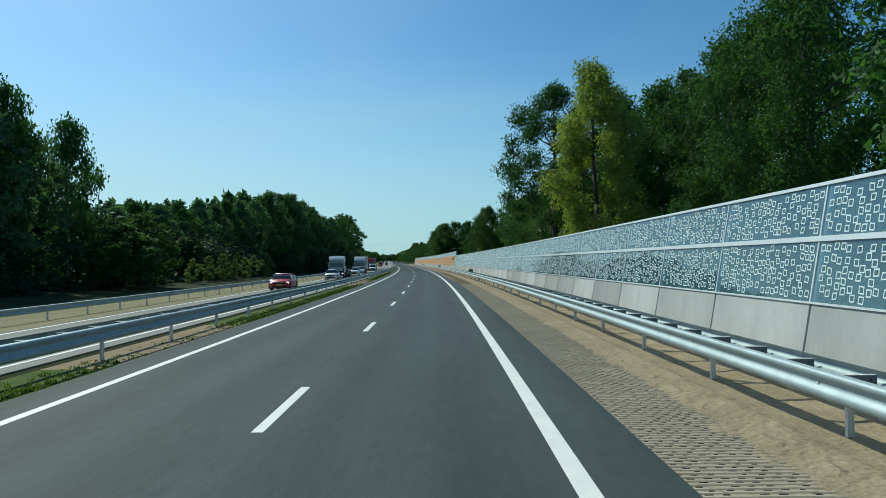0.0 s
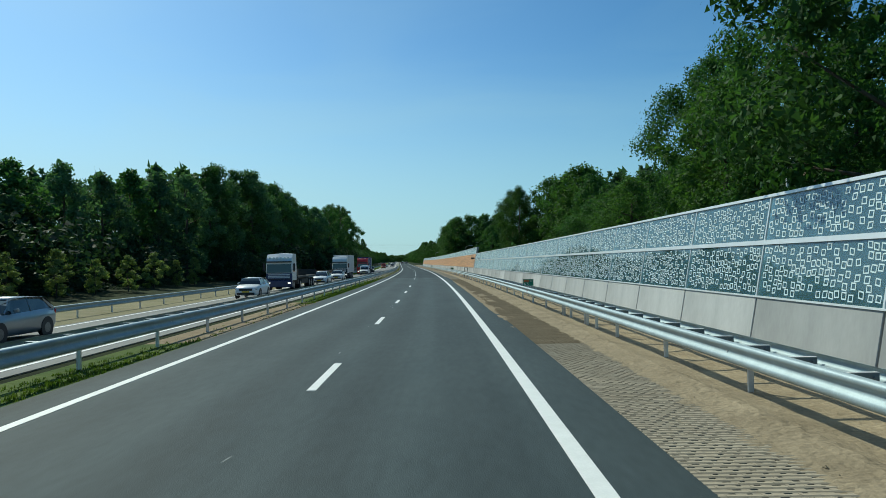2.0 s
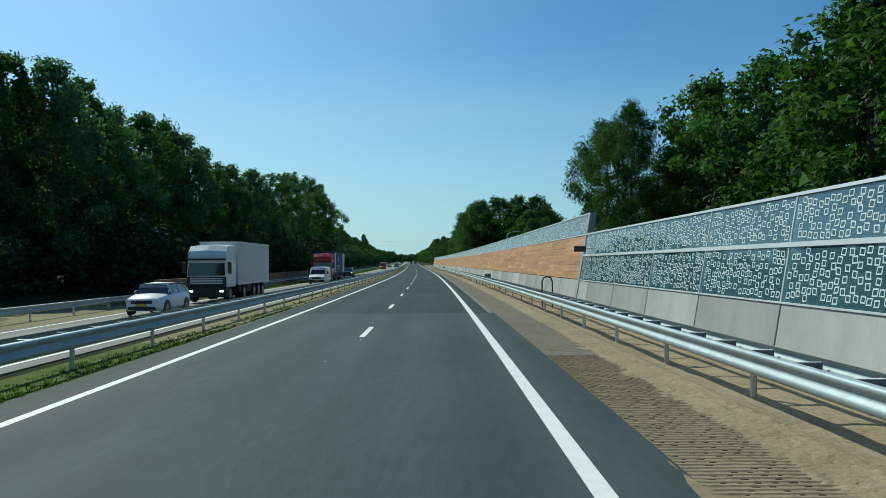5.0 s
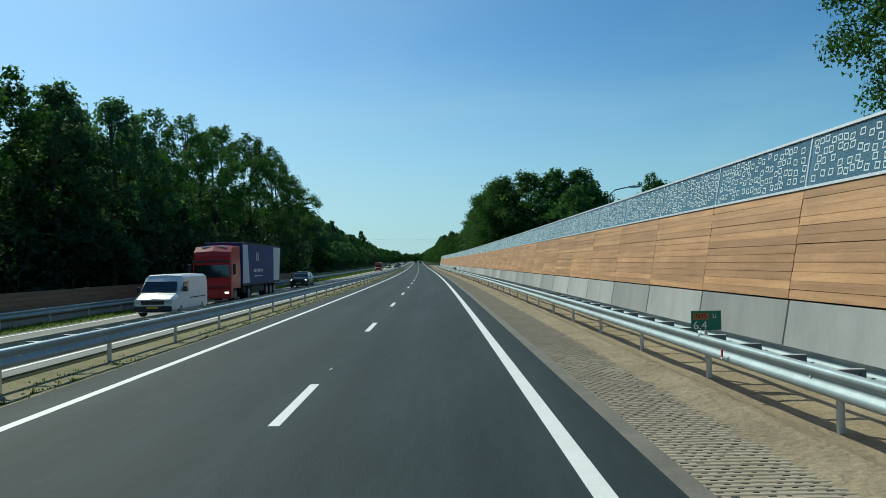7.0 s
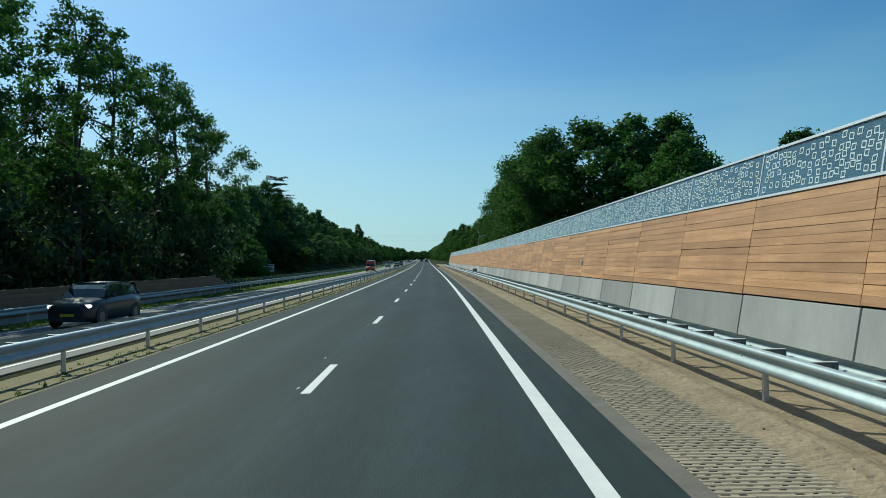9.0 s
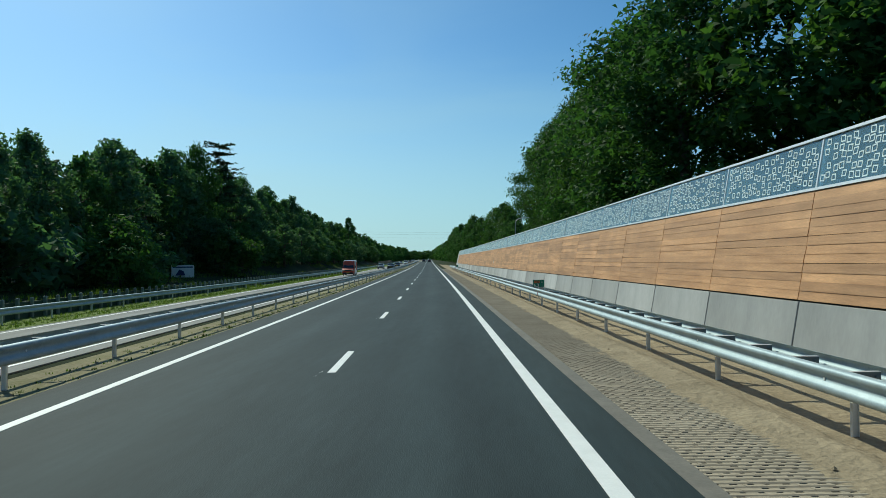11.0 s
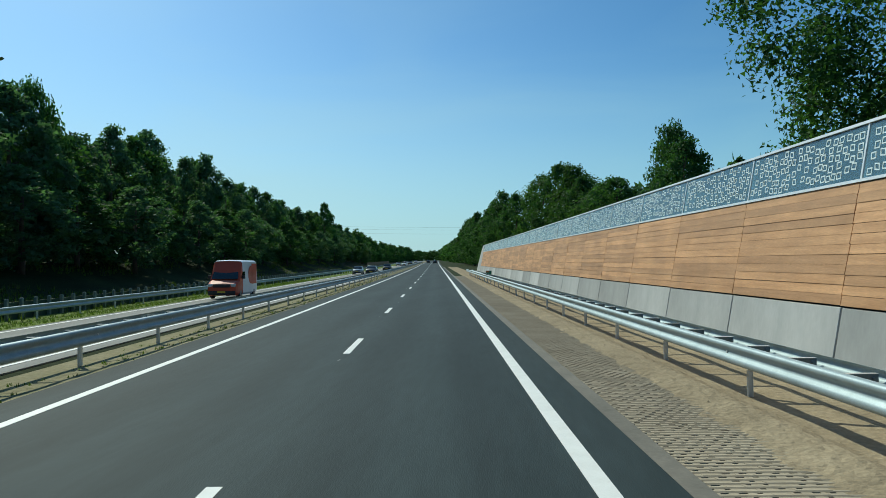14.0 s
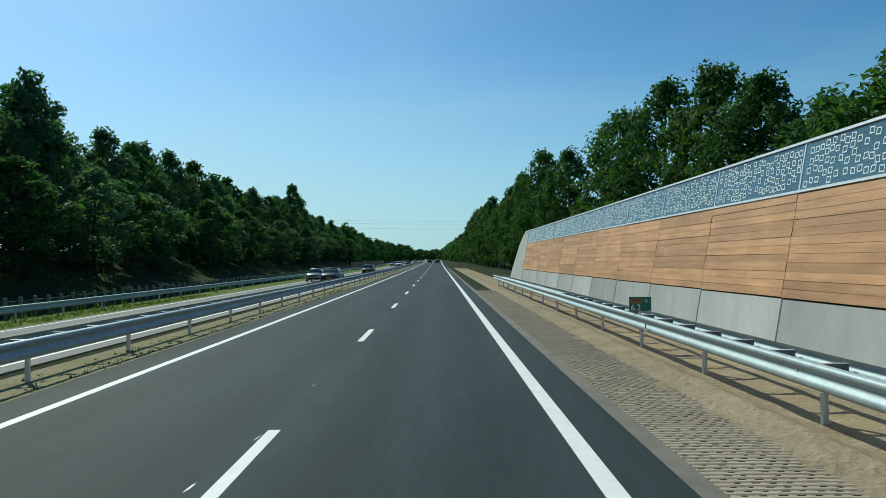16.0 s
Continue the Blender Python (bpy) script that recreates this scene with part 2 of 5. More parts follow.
def wheel_tracks(m, amount):
    """Faint bands along the lanes where tyres run, from the across-road coordinate of the surface."""
    n, l = m.node_tree.nodes, m.node_tree.links
    bsdf = n["Principled BSDF"]
    src = bsdf.inputs["Base Color"].links[0].from_socket
    uv = n.new("ShaderNodeUVMap")
    xyz = n.new("ShaderNodeSeparateXYZ")
    l.new(uv.outputs[0], xyz.inputs[0])
    wob = n.new("ShaderNodeTexNoise")
    wob.inputs["Scale"].default_value, wob.inputs["Detail"].default_value = 0.6, 4
    stretch = n.new("ShaderNodeMapping")
    stretch.inputs["Scale"].default_value = (2.2, 0.035, 1)
    l.new(uv.outputs[0], stretch.inputs["Vector"])
    l.new(stretch.outputs[0], wob.inputs["Vector"])
    cosine = n.new("ShaderNodeMath")
    cosine.operation = "COSINE"
    turn = n.new("ShaderNodeMath")
    turn.operation = "MULTIPLY"
    turn.inputs[1].default_value = 2 * math.pi / 1.75
    l.new(xyz.outputs["X"], turn.inputs[0])
    l.new(turn.outputs[0], cosine.inputs[0])
    mix = n.new("ShaderNodeMath")
    mix.operation = "MULTIPLY_ADD"
    mix.inputs[1].default_value = 0.22
    l.new(cosine.outputs[0], mix.inputs[0])
    l.new(wob.outputs["Fac"], mix.inputs[2])
    r = n.new("ShaderNodeMapRange")
    r.inputs["From Min"].default_value, r.inputs["From Max"].default_value = 0.2, 0.8
    r.inputs["To Min"].default_value, r.inputs["To Max"].default_value = 1 - amount, 1 + amount
    l.new(mix.outputs[0], r.inputs["Value"])
    v = n.new("ShaderNodeVectorMath")
    v.operation = "SCALE"
    l.new(src, v.inputs[0])
    l.new(r.outputs[0], v.inputs["Scale"])
    l.new(v.outputs[0], bsdf.inputs["Base Color"])


wheel_tracks(ASPHALT, 0.16)
wheel_tracks(ASPHALT_NEW, 0.14)
wheel_tracks(ASPHALT_OLD, 0.12)

# ---- the road's line: curvature to the left and vertical curvature every 40 m ----
BEND = (4.22, 4.15, 3.56, 2.85, 2.01, 1.70, 1.79, 1.38, 0.48, 0.22, 0.23, 0.24, 0.14, -0.06, -0.27, -0.47)
SAG = (-0.15, -0.24, -0.45, -0.51, -0.20, 0.49, 1.17, 1.55, 1.94, 2.46, 2.72, 2.58, 2.23, 1.82, 1.46, 1.25)
S_KNOT = np.arange(0, 601, 40.0)
S_FINE = np.arange(-200, 1000, 2.0)
bend = np.interp(S_FINE, S_KNOT, BEND) * 1e-4
bend[S_FINE > 620] = 0
bend[S_FINE < -20] = 0
sag = np.interp(S_FINE, S_KNOT, SAG) * 1e-5
sag[S_FINE > 620] = 0
sag[S_FINE < -20] = 0
heading = np.cumsum(bend) * 2
heading -= np.interp(0, S_FINE, heading)
slope = np.cumsum(sag) * 2
slope -= np.interp(0, S_FINE, slope)
line_x, line_y, line_z = np.cumsum(-np.sin(heading)) * 2, np.cumsum(np.cos(heading)) * 2, np.cumsum(slope) * 2
line_x -= np.interp(0, S_FINE, line_x)
line_y -= np.interp(0, S_FINE, line_y)
line_z -= np.interp(0, S_FINE, line_z)


def way(s, u, z=0.0):
    """The place at s metres along the road, u metres to the right of the lane line, z metres above the carriageway."""
    h = np.interp(s, S_FINE, heading)
    return Vector((np.interp(s, S_FINE, line_x) + u * math.cos(h), np.interp(s, S_FINE, line_y) + u * math.sin(h), np.interp(s, S_FINE, line_z) + z))


def station(s, u=0.0, z=0.0, turn=0.0):
    """A pose on the road's line: x to the right, y ahead."""
    return Matrix.Translation(way(s, u, z)) @ Matrix.Rotation(np.interp(s, S_FINE, heading) + radians(turn), 4, "Z")


def fall(u):
    """Height of the ground across the road, against the carriageway."""
    return float(np.interp(u, (-400, -60, -30, -22, -17, -14.2, -6.2, -5.9, -5.0, -4.6, -4.4, 4.4, 6.3, 6.7, 8.2, 10, 40, 400),
                           (0.5, 0.5, -0.1, -0.6, -0.65, -0.48, -0.03, -0.1, -0.1, -0.04, 0, 0, 0, -0.13, -0.13, 0.0, 0.2, 0.5)))


# ---- building helpers ----
def mesh_of(name, verts, faces, material=None, smooth=False):
    me = bpy.data.meshes.new(name)
    me.from_pydata([tuple(v) for v in verts], [], faces)
    if material:
        me.materials.append(material)
    if smooth:
        me.shade_smooth()
    me.update()
    return me


def put(name, me, parent=None, m=None, label=""):
    ob = new(name, me)
    if parent:
        ob.parent = parent
    if m is not None:
        ob.matrix_basis = m
    if label:
        ob["label"] = label
    return ob


def part(name, bm, material, parent=None, label="", m=None, smooth=False):
    """Link a bmesh as one mesh object under a thing or a part."""
    me = bpy.data.meshes.new(name)
    bm.to_mesh(me)
    bm.free()
    for one in (material if isinstance(material, (list, tuple)) else (material,)):
        me.materials.append(one)
    if smooth:
        me.shade_smooth()
    return put(name, me, parent, m, label)


def box(bm, x0, x1, y0, y1, z0, z1, bevel=0.0, index=0):
    r = bmesh.ops.create_cube(bm, size=1, matrix=Matrix.Translation(((x0 + x1) / 2, (y0 + y1) / 2, (z0 + z1) / 2)) @ Matrix.Diagonal((x1 - x0, y1 - y0, z1 - z0, 1)))
    for f in {f for v in r["verts"] for f in v.link_faces}:
        f.material_index = index
    if bevel:
        bmesh.ops.bevel(bm, geom=list({e for v in r["verts"] for e in v.link_edges}), offset=bevel, segments=1, affect="EDGES")
    return r["verts"]


def tube(bm, a, b, r0, r1=None, n=8, index=0):
    a, b = Vector(a), Vector(b)
    r1 = r0 if r1 is None else r1
    d = b - a
    m = Matrix.Translation((a + b) / 2) @ d.to_track_quat("Z", "Y").to_matrix().to_4x4()
    r = bmesh.ops.create_cone(bm, cap_ends=True, segments=n, radius1=r0, radius2=r1, depth=d.length, matrix=m)
    for f in {f for v in r["verts"] for f in v.link_faces}:
        f.material_index = index
    return r["verts"]


def empty(name, m, label="", category="", group="", kind=""):
    ob = new(name)
    ob.matrix_basis = m
    ob.empty_display_size = 0.1
    return tagged(ob, label, category, group, kind)


def along(name, profile, s0, s1, ds, material, closed=True, smooth=False, parent=None, label=""):
    """Sweep a profile of (u, z) along the road from s0 to s1."""
    steps = max(1, round((s1 - s0) / ds))
    verts, faces, k = [], [], len(profile)
    for i in range(steps + 1):
        s = s0 + (s1 - s0) * i / steps
        verts += [way(s, u, z) for u, z in profile]
    for i in range(steps):
        for j in range(k if closed else k - 1):
            a, b = i * k + j, i * k + (j + 1) % k
            faces.append((a, b, b + k, a + k))
    if closed:
        faces += [tuple(range(k)), tuple(reversed(range(steps * k, steps * k + k)))]
    me = mesh_of(name, verts, faces, material, smooth)
    flat = me.uv_layers.new(name="across_and_along")
    for loop in me.loops:
        i, j = divmod(loop.vertex_index, k)
        flat.data[loop.index].uv = (profile[j][0], s0 + (s1 - s0) * i / steps)
    return put(name, me, parent, None, label)


# ---- ground and roads ----
S0, S1 = -120.0, 900.0
U_GROUND = (-1800, -400, -140, -60, -40, -30, -26, -22, -19, -17, -15.2, -14.2, -11, -8, -6.2, -5.9, -5, -4.4, 0, 4.4, 5.7, 6.3, 6.7, 8.2, 10, 14, 20, 30, 40, 80, 400, 1800)


def bank(s, u):
    """Ground height, with the grassy bank that rises beside the far carriageway further on."""
    rise = np.interp(s, (330, 400, 560, 640), (0, 1, 1, 0)) * np.interp(u, (-140, -60, -31, -24, -20), (0, 3.2, 3.2, 0.6, 0))
    return fall(u) + float(rise)


verts, faces = [], []
S_LIST = [-1500, -600] + list(np.arange(-200, 960, 10.0)) + [990, 1400, 2200, 3500]
for s in S_LIST:
    for u in U_GROUND:
        p = way(min(max(s, -198), 996), u, bank(s, u) - 0.03)
        extra = s - min(max(s, -198), 996)
        h = np.interp(s, S_FINE, heading)
        verts.append(p + Vector((-math.sin(h) * extra, math.cos(h) * extra, 0)))
k = len(U_GROUND)
for i in range(len(S_LIST) - 1):
    for j in range(k - 1):
        faces.append((i * k + j, i * k + j + 1, i * k + k + j + 1, i * k + k + j))
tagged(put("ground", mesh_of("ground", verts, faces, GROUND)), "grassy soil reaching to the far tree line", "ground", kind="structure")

road = tagged(along("road", ((-4.36, -0.2), (4.45, -0.2), (4.45, -0.004), (4.3, 0), (-4.36, 0)), S0, 141, 5, ASPHALT), "dark grey asphalt carriageway with two lanes", "road", kind="structure")
tagged(along("road_new_surface", ((-4.36, -0.2), (4.25, -0.2), (4.25, 0), (-4.36, 0)), 141, S1, 5, ASPHALT_NEW), "fresh darker asphalt carriageway with two lanes", "road", kind="structure")
far_road = tagged(along("road_opposite", ((-14.6, -0.8), (-6.2, -0.3), (-6.2, fall(-6.2)), (-14.6, fall(-14.2) - 0.023)), S0, S1, 5, ASPHALT_OLD),
                  "pale grey asphalt carriageway for oncoming traffic", "road", kind="structure")


def stripe(u, w, s0, s1, parent, base=0.0, tilt=0.0, name="edge_line", label="white painted edge line"):
    return along(name, ((u - w / 2, base - 0.002 - tilt * w / 2), (u + w / 2, base - 0.002 + tilt * w / 2), (u + w / 2, base + 0.005 + tilt * w / 2), (u - w / 2, base + 0.005 - tilt * w / 2)), s0, s1, 4, PAINT, parent=parent, label=label)


stripe(3.5, 0.21, S0, S1, road)
stripe(-3.48, 0.17, S0, S1, road)
stripe(-6.9, 0.15, S0, S1, far_road, fall(-6.9) + 0.004, 0.056)
stripe(-13.9, 0.2, S0, S1, far_road, fall(-13.9) + 0.004, 0.056)
for k in range(-4, 60):
    # the broken line runs in two phases, each set to fit the camera's view
    s = 8.1 + 12 * k if k < 9 else 12.23 + 12 * k
    if k == 9:
        continue
    stripe(0.0, 0.15, s, s + 3.0, road, name="lane_dash", label="white lane dash")
    if 0 <= k < 50:
        stripe(-10.25, 0.13, s, s + 3.0, far_road, fall(-10.25) + 0.004, 0.056, name="lane_dash", label="white lane dash")

# sandy verge with slabs on the near side, sand and grass in the median
for a, b, low in ((S0, 125, -0.08), (125, 520, -0.14)):
    tagged(along("verge_sand", ((4.4, -0.3), (8.4, -0.3), (8.4, low + 0.01), (7.4, low), (6.75, low), (6.45, low / 2), (6.2, 0.025), (5.95, 0.016), (5.7, -0.012), (5.35, -0.05), (4.4, -0.07)), a, b, 4, SAND), "bare sandy verge between road and noise barrier", "verge", kind="structure")
for a, b, m, words in ((S0, 14, GRASS_VERGE, "green grass strip in the median"), (14, 24, DRIFT, "bare brown sand strip in the median"), (24, 64, GRASS_VERGE, "green grass strip in the median"), (64, 84, DRIFT, "bare brown sand strip in the median"), (84, 132, GRASS_VERGE, "green grass strip in the median"), (132, S1, VERGE, "sandy median strip with patches of grass")):
    tagged(along("verge_median", ((-6.2, -0.3), (-4.36, -0.3), (-4.36, -0.012), (-4.5, -0.025), (-4.75, -0.07), (-5.0, -0.095), (-5.6, -0.09), (-6.06, -0.1), (-6.1, -0.16), (-6.2, -0.16)), a, b, 4, m), words, "verge", kind="structure")
for a, b, m, words in ((S0, 158, VERGE, "dry sandy verge beside the oncoming carriageway"), (158, 268, GRASS_VERGE, "green grass verge beside the oncoming carriageway"), (268, S1, GRASS_SUNLIT, "sunlit green grass verge beside the oncoming carriageway")):
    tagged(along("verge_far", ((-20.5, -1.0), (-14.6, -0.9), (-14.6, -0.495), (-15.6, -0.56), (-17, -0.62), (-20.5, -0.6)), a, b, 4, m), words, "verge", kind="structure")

# ---- guard rails ----
def rounded(pts):
    """Cut the corners of an open run of points once, keeping its ends."""
    out = [pts[0]]
    for (a, b), (c, d) in zip(pts, pts[1:]):
        out += [(a * 0.75 + c * 0.25, b * 0.75 + d * 0.25), (a * 0.25 + c * 0.75, b * 0.25 + d * 0.75)]
    return out + [pts[-1]]


def rail_profile(u, face, z=0.0):
    """A two-wave steel beam whose waves face to the right (face=1) or to the left (-1)."""
    pts = [(0.0, 0.735), (0.045, 0.73), (0.078, 0.708), (0.082, 0.66), (0.022, 0.606), (0.022, 0.556), (0.082, 0.502), (0.08, 0.45), (0.05, 0.41), (0.0, 0.4)]
    pts = rounded(pts)
    back = [(x - 0.004, zz) for x, zz in reversed(pts)]
    return [(u + face * x, z + zz) for x, zz in pts + back]


def rear_profile(u, face, z=0.0):
    """A narrower single-wave beam for the rear of a double rail."""
    pts = [(0.0, 0.71), (0.05, 0.695), (0.075, 0.66), (0.075, 0.6), (0.05, 0.56), (0.0, 0.545)]
    pts = rounded(pts)
    return [(u + face * x, z + zz) for x, zz in pts + [(x - 0.004, zz) for x, zz in reversed(pts)]]


def post_bm(height):
    bm = bmesh.new()
    box(bm, -0.036, 0.036, -0.003, 0.003, -0.4, height)
    box(bm, -0.04, -0.035, -0.027, 0.027, -0.4, height)
    box(bm, 0.035, 0.04, -0.027, 0.027, -0.4, height)
    return bm


def spacer_bm(width):
    """The folded steel bracket that ties the front and rear beams together."""
    bm = bmesh.new()
    # the top plate takes the paler steel, so sun on it is painted in
    box(bm, -width / 2, width / 2, -0.03, 0.03, 0.655, 0.662, index=1)
    box(bm, -width / 2, width / 2, -0.03, -0.024, 0.53, 0.654)
    box(bm, -width / 2 + 0.05, width / 2 - 0.05, 0.022, 0.028, 0.6, 0.654)
    tube(bm, (-width / 2 + 0.06, -0.06, 0.6), (-width / 2 + 0.06, 0.06, 0.6), 0.022, n=6)
    tube(bm, (width / 2 - 0.06, -0.06, 0.6), (width / 2 - 0.06, 0.06, 0.6), 0.022, n=6)
    return bm


def mesh_from(bm, name, material, smooth=False):
    me = bpy.data.meshes.new(name)
    bm.to_mesh(me)
    bm.free()
    me.materials.append(material)
    if smooth:
        me.shade_smooth()
    return me


POST, SPACER, BOLT = mesh_from(post_bm(0.6), "post", GALV_LIT), mesh_from(spacer_bm(0.62), "spacer", SPACER_SHADED), None
SPACER.materials.append(GALV_LIT)
bm = bmesh.new()
bmesh.ops.create_cone(bm, cap_ends=True, segments=6, radius1=0.022, radius2=0.018, depth=0.02, matrix=Matrix.Rotation(radians(90), 4, "Y"))
BOLT = mesh_from(bm, "bolt", GALV_LIT)


def double_rail(u_front, u_rear, face, s0, s1, phase, z=0.0, rear_s=None, dense=(), label=""):
    rail = empty("guard_rail", Matrix.Identity(4), label, "guard rail")
    along("front_beam", rail_profile(u_front, face, z), s0, s1, 2, GALV, smooth=True, parent=rail)
    along("rear_beam", rear_profile(u_rear, -face, z), s0, s1, 2, GALV, smooth=True, parent=rail)
    mid = (u_front + u_rear) / 2
    s = s0 + (phase - s0) % 4
    while s < s1:
        put("post", POST, rail, station(s, mid, z))
        put("bolt", BOLT, rail, station(s, u_front + face * 0.024, z + 0.575))
        s += 4
    for d in dense:
        put("post", POST, rail, station(d, mid, z))
    s = max(s0, 0) + (phase - max(s0, 0)) % 4 - 4 / 3
    while s < min(s1, 395):
        put("spacer", SPACER, rail, station(s, mid, z))
        s += 4 / 3
    return rail


double_rail(6.62, 7.28, -1, -40, 425, 3.8, dense=(66.2, 67.5, 70.2, 71.5), label="galvanised double guard rail on posts beside the noise barrier")
double_rail(-5.04, -5.72, 1, -40, 700, 3.3, label="galvanised double guard rail standing in the median")

far_rail = empty("guard_rail", Matrix.Identity(4), "galvanised guard rail beyond the oncoming carriageway", "guard rail")
along("beam", rail_profile(-17.1, 1, -0.61), -40, 700, 4, GALV, smooth=True, parent=far_rail)
for k in range(0, 130):
    put("post", POST, far_rail, station(4 * k + 10.2, -17.18, -0.61))

# ---- noise barrier ----
LEAN = 0.18
U_FOOT = 8.22


def skin(s, z, out=0.0):
    """A point of the barrier's leaning face; out: metres towards the road."""
    return way(s, U_FOOT + LEAN * z - out, z)


def slab_mesh(name, length, z0, z1, thick, material, bevel=0.006, out=0.0):
    """A leaning slab in the barrier's local frame: y along, its face towards -x."""
    bm = bmesh.new()
    n = math.hypot(1, LEAN)
    vs = []
    for y in (0, length):
        for z in (z0, z1):
            for o in (out, out - thick):
                vs.append(bm.verts.new((LEAN * z - o / n, y, z + o * LEAN / n * 0)))
    a = vs
    for f in ((0, 2, 6, 4), (1, 5, 7, 3), (0, 4, 5, 1), (2, 3, 7, 6), (0, 1, 3, 2), (4, 6, 7, 5)):
        bm.faces.new([a[i] for i in f])
    bmesh.ops.recalc_face_normals(bm, faces=bm.faces)
    if bevel:
        bmesh.ops.bevel(bm, geom=list(bm.edges), offset=bevel, segments=1, affect="EDGES")
    return mesh_from(bm, name, material)


def squares_mesh(name, length, z0, z1, seed):
    """Small outlined squares printed on a pane, scattered evenly but without order."""
    rnd = random.Random(seed)
    verts, faces, spots = [], [], []
    half_y, half_z, w = 0.066, 0.06, 0.021
    for _ in range(2600):
        y, z = rnd.uniform(0.1, length - 0.1), rnd.uniform(z0 + 0.075, z1 - 0.075)
        if any(abs(y - a) < 0.15 and abs(z - b) < 0.125 or math.hypot((y - a) * 0.9, z - b) < 0.14 for a, b in spots):
            continue
        spots.append((y, z))
        k, shear, drop = rnd.uniform(0.95, 1.05), rnd.uniform(-0.006, 0.01), rnd.uniform(-0.005, 0.009)
        i = len(verts)
        for cut in (0.0, w):
            for sy, sz in ((-1, -1), (1, -1), (1, 1), (-1, 1)):
                yy, zz = y + sy * (half_y * k - cut) + shear * sz, z + sz * (half_z * k - cut) + drop * sy
                verts.append((LEAN * zz - 0.004, yy, zz))
        for q in range(4):
            faces.append((i + q, i + (q + 1) % 4, i + 4 + (q + 1) % 4, i + 4 + q))
    return mesh_of(name, verts, faces, PRINT)


Z_CON, Z_MID, Z_LOW_TOP = 1.25, 2.34, 3.28     # glazed stretch: plinth, middle rail, top
Z_WOOD, Z_TOP = 3.27, 4.22                      # boarded stretch: top of the boards, top of the panes
PITCH = 3.949
GLAZED = [11.36 + PITCH * k for k in range(-9, 33)]           # panels from -24.2 to 141.7
STEP = 143.45                                   # where the higher, boarded stretch begins
BOARDED = [143.85 + 4 * k for k in range(69)]                 # panels from 143.85 to 419.85

wall_a = empty("noise_barrier", Matrix.Identity(4), "glazed noise barrier with printed squares on a concrete plinth", "noise barrier")
plinth = slab_mesh("plinth_panel", PITCH - 0.032, -0.35, Z_CON, 0.2, CONCRETE, 0.01)
pane_low = slab_mesh("pane", PITCH - 0.07, Z_CON + 0.03, Z_MID - 0.03, 0.016, GLASS, 0)
pane_high = slab_mesh("pane", PITCH - 0.07, Z_MID + 0.03, Z_LOW_TOP - 0.03, 0.016, GLASS, 0)
PRINT_LOW = [squares_mesh("square_print", PITCH - 0.07, Z_CON + 0.05, Z_MID - 0.05, k) for k in range(4)]
PRINT_HIGH = [squares_mesh("square_print", PITCH - 0.07, Z_MID + 0.05, Z_LOW_TOP - 0.05, k + 10) for k in range(4)]
mullion = slab_mesh("mullion", 0.05, Z_CON, Z_LOW_TOP, 0.12, ALU, 0.004, 0.012)
for k, s in enumerate(GLAZED + [GLAZED[-1] + PITCH]):
    # the last panel is cut short where the higher stretch begins
    cut = min(1.0, (STEP - 0.02 - s) / PITCH)
    m = station(s + 2, U_FOOT) @ Matrix.Translation((0, -1.984, 0)) @ Matrix.Diagonal((1, cut, 1, 1))
    put("plinth_panel", plinth, wall_a, m)
    m2 = m @ Matrix.Translation((0, 0.03, 0))
    for me, pr in ((pane_low, PRINT_LOW), (pane_high, PRINT_HIGH)):
        p = put("pane", me, wall_a, m2)
        p.visible_shadow = False
        tagged(put("square_print", pr[(k * 7 + k // 3) % 4], p), kind="stuff")
    put("mullion", mullion, wall_a, m @ Matrix.Translation((0, -0.025, 0)))


def bar_profile(z, w, depth, out):
    return [(U_FOOT + LEAN * zz - o, zz) for zz, o in ((z - w / 2, out), (z + w / 2, out), (z + w / 2, out - depth), (z - w / 2, out - depth))]


along("joint_backing", [(U_FOOT + LEAN * z + o, z) for z, o in ((-0.3, 0.05), (1.2, 0.05), (1.2, 0.15), (-0.3, 0.15))], GLAZED[0], STEP - 0.05, 4, BLACK, parent=wall_a)
along("sill_rail", bar_profile(Z_CON + 0.012, 0.03, 0.1, 0.03), GLAZED[0], STEP - 0.05, 4, ALU, parent=wall_a, label="white aluminium sill rail")
along("middle_rail", bar_profile(Z_MID, 0.09, 0.08, 0.035), GLAZED[0], STEP - 0.05, 4, ALU, parent=wall_a, label="white aluminium middle rail")
along("top_rail", bar_profile(Z_LOW_TOP, 0.06, 0.1, 0.035), GLAZED[0], STEP - 0.05, 4, ALU, parent=wall_a, label="white aluminium top rail")

wall_b = empty("noise_barrier", Matrix.Identity(4), "timber-clad noise barrier with printed glass above a concrete plinth", "noise barrier")
plinth_b = slab_mesh("plinth_panel", 3.968, -0.35, Z_CON, 0.2, CONCRETE, 0.01)
pane_b = slab_mesh("pane", 3.93, Z_WOOD + 0.03, Z_TOP - 0.03, 0.016, GLASS, 0)
PRINT_B = [squares_mesh("square_print", 3.93, Z_WOOD + 0.05, Z_TOP - 0.05, k + 20) for k in range(4)]
mullion_b = slab_mesh("mullion", 0.05, Z_WOOD, Z_TOP, 0.12, ALU, 0.004, 0.012)
backing_b = slab_mesh("backing", 4.0, -0.3, Z_WOOD, 0.1, BLACK, 0, -0.06)
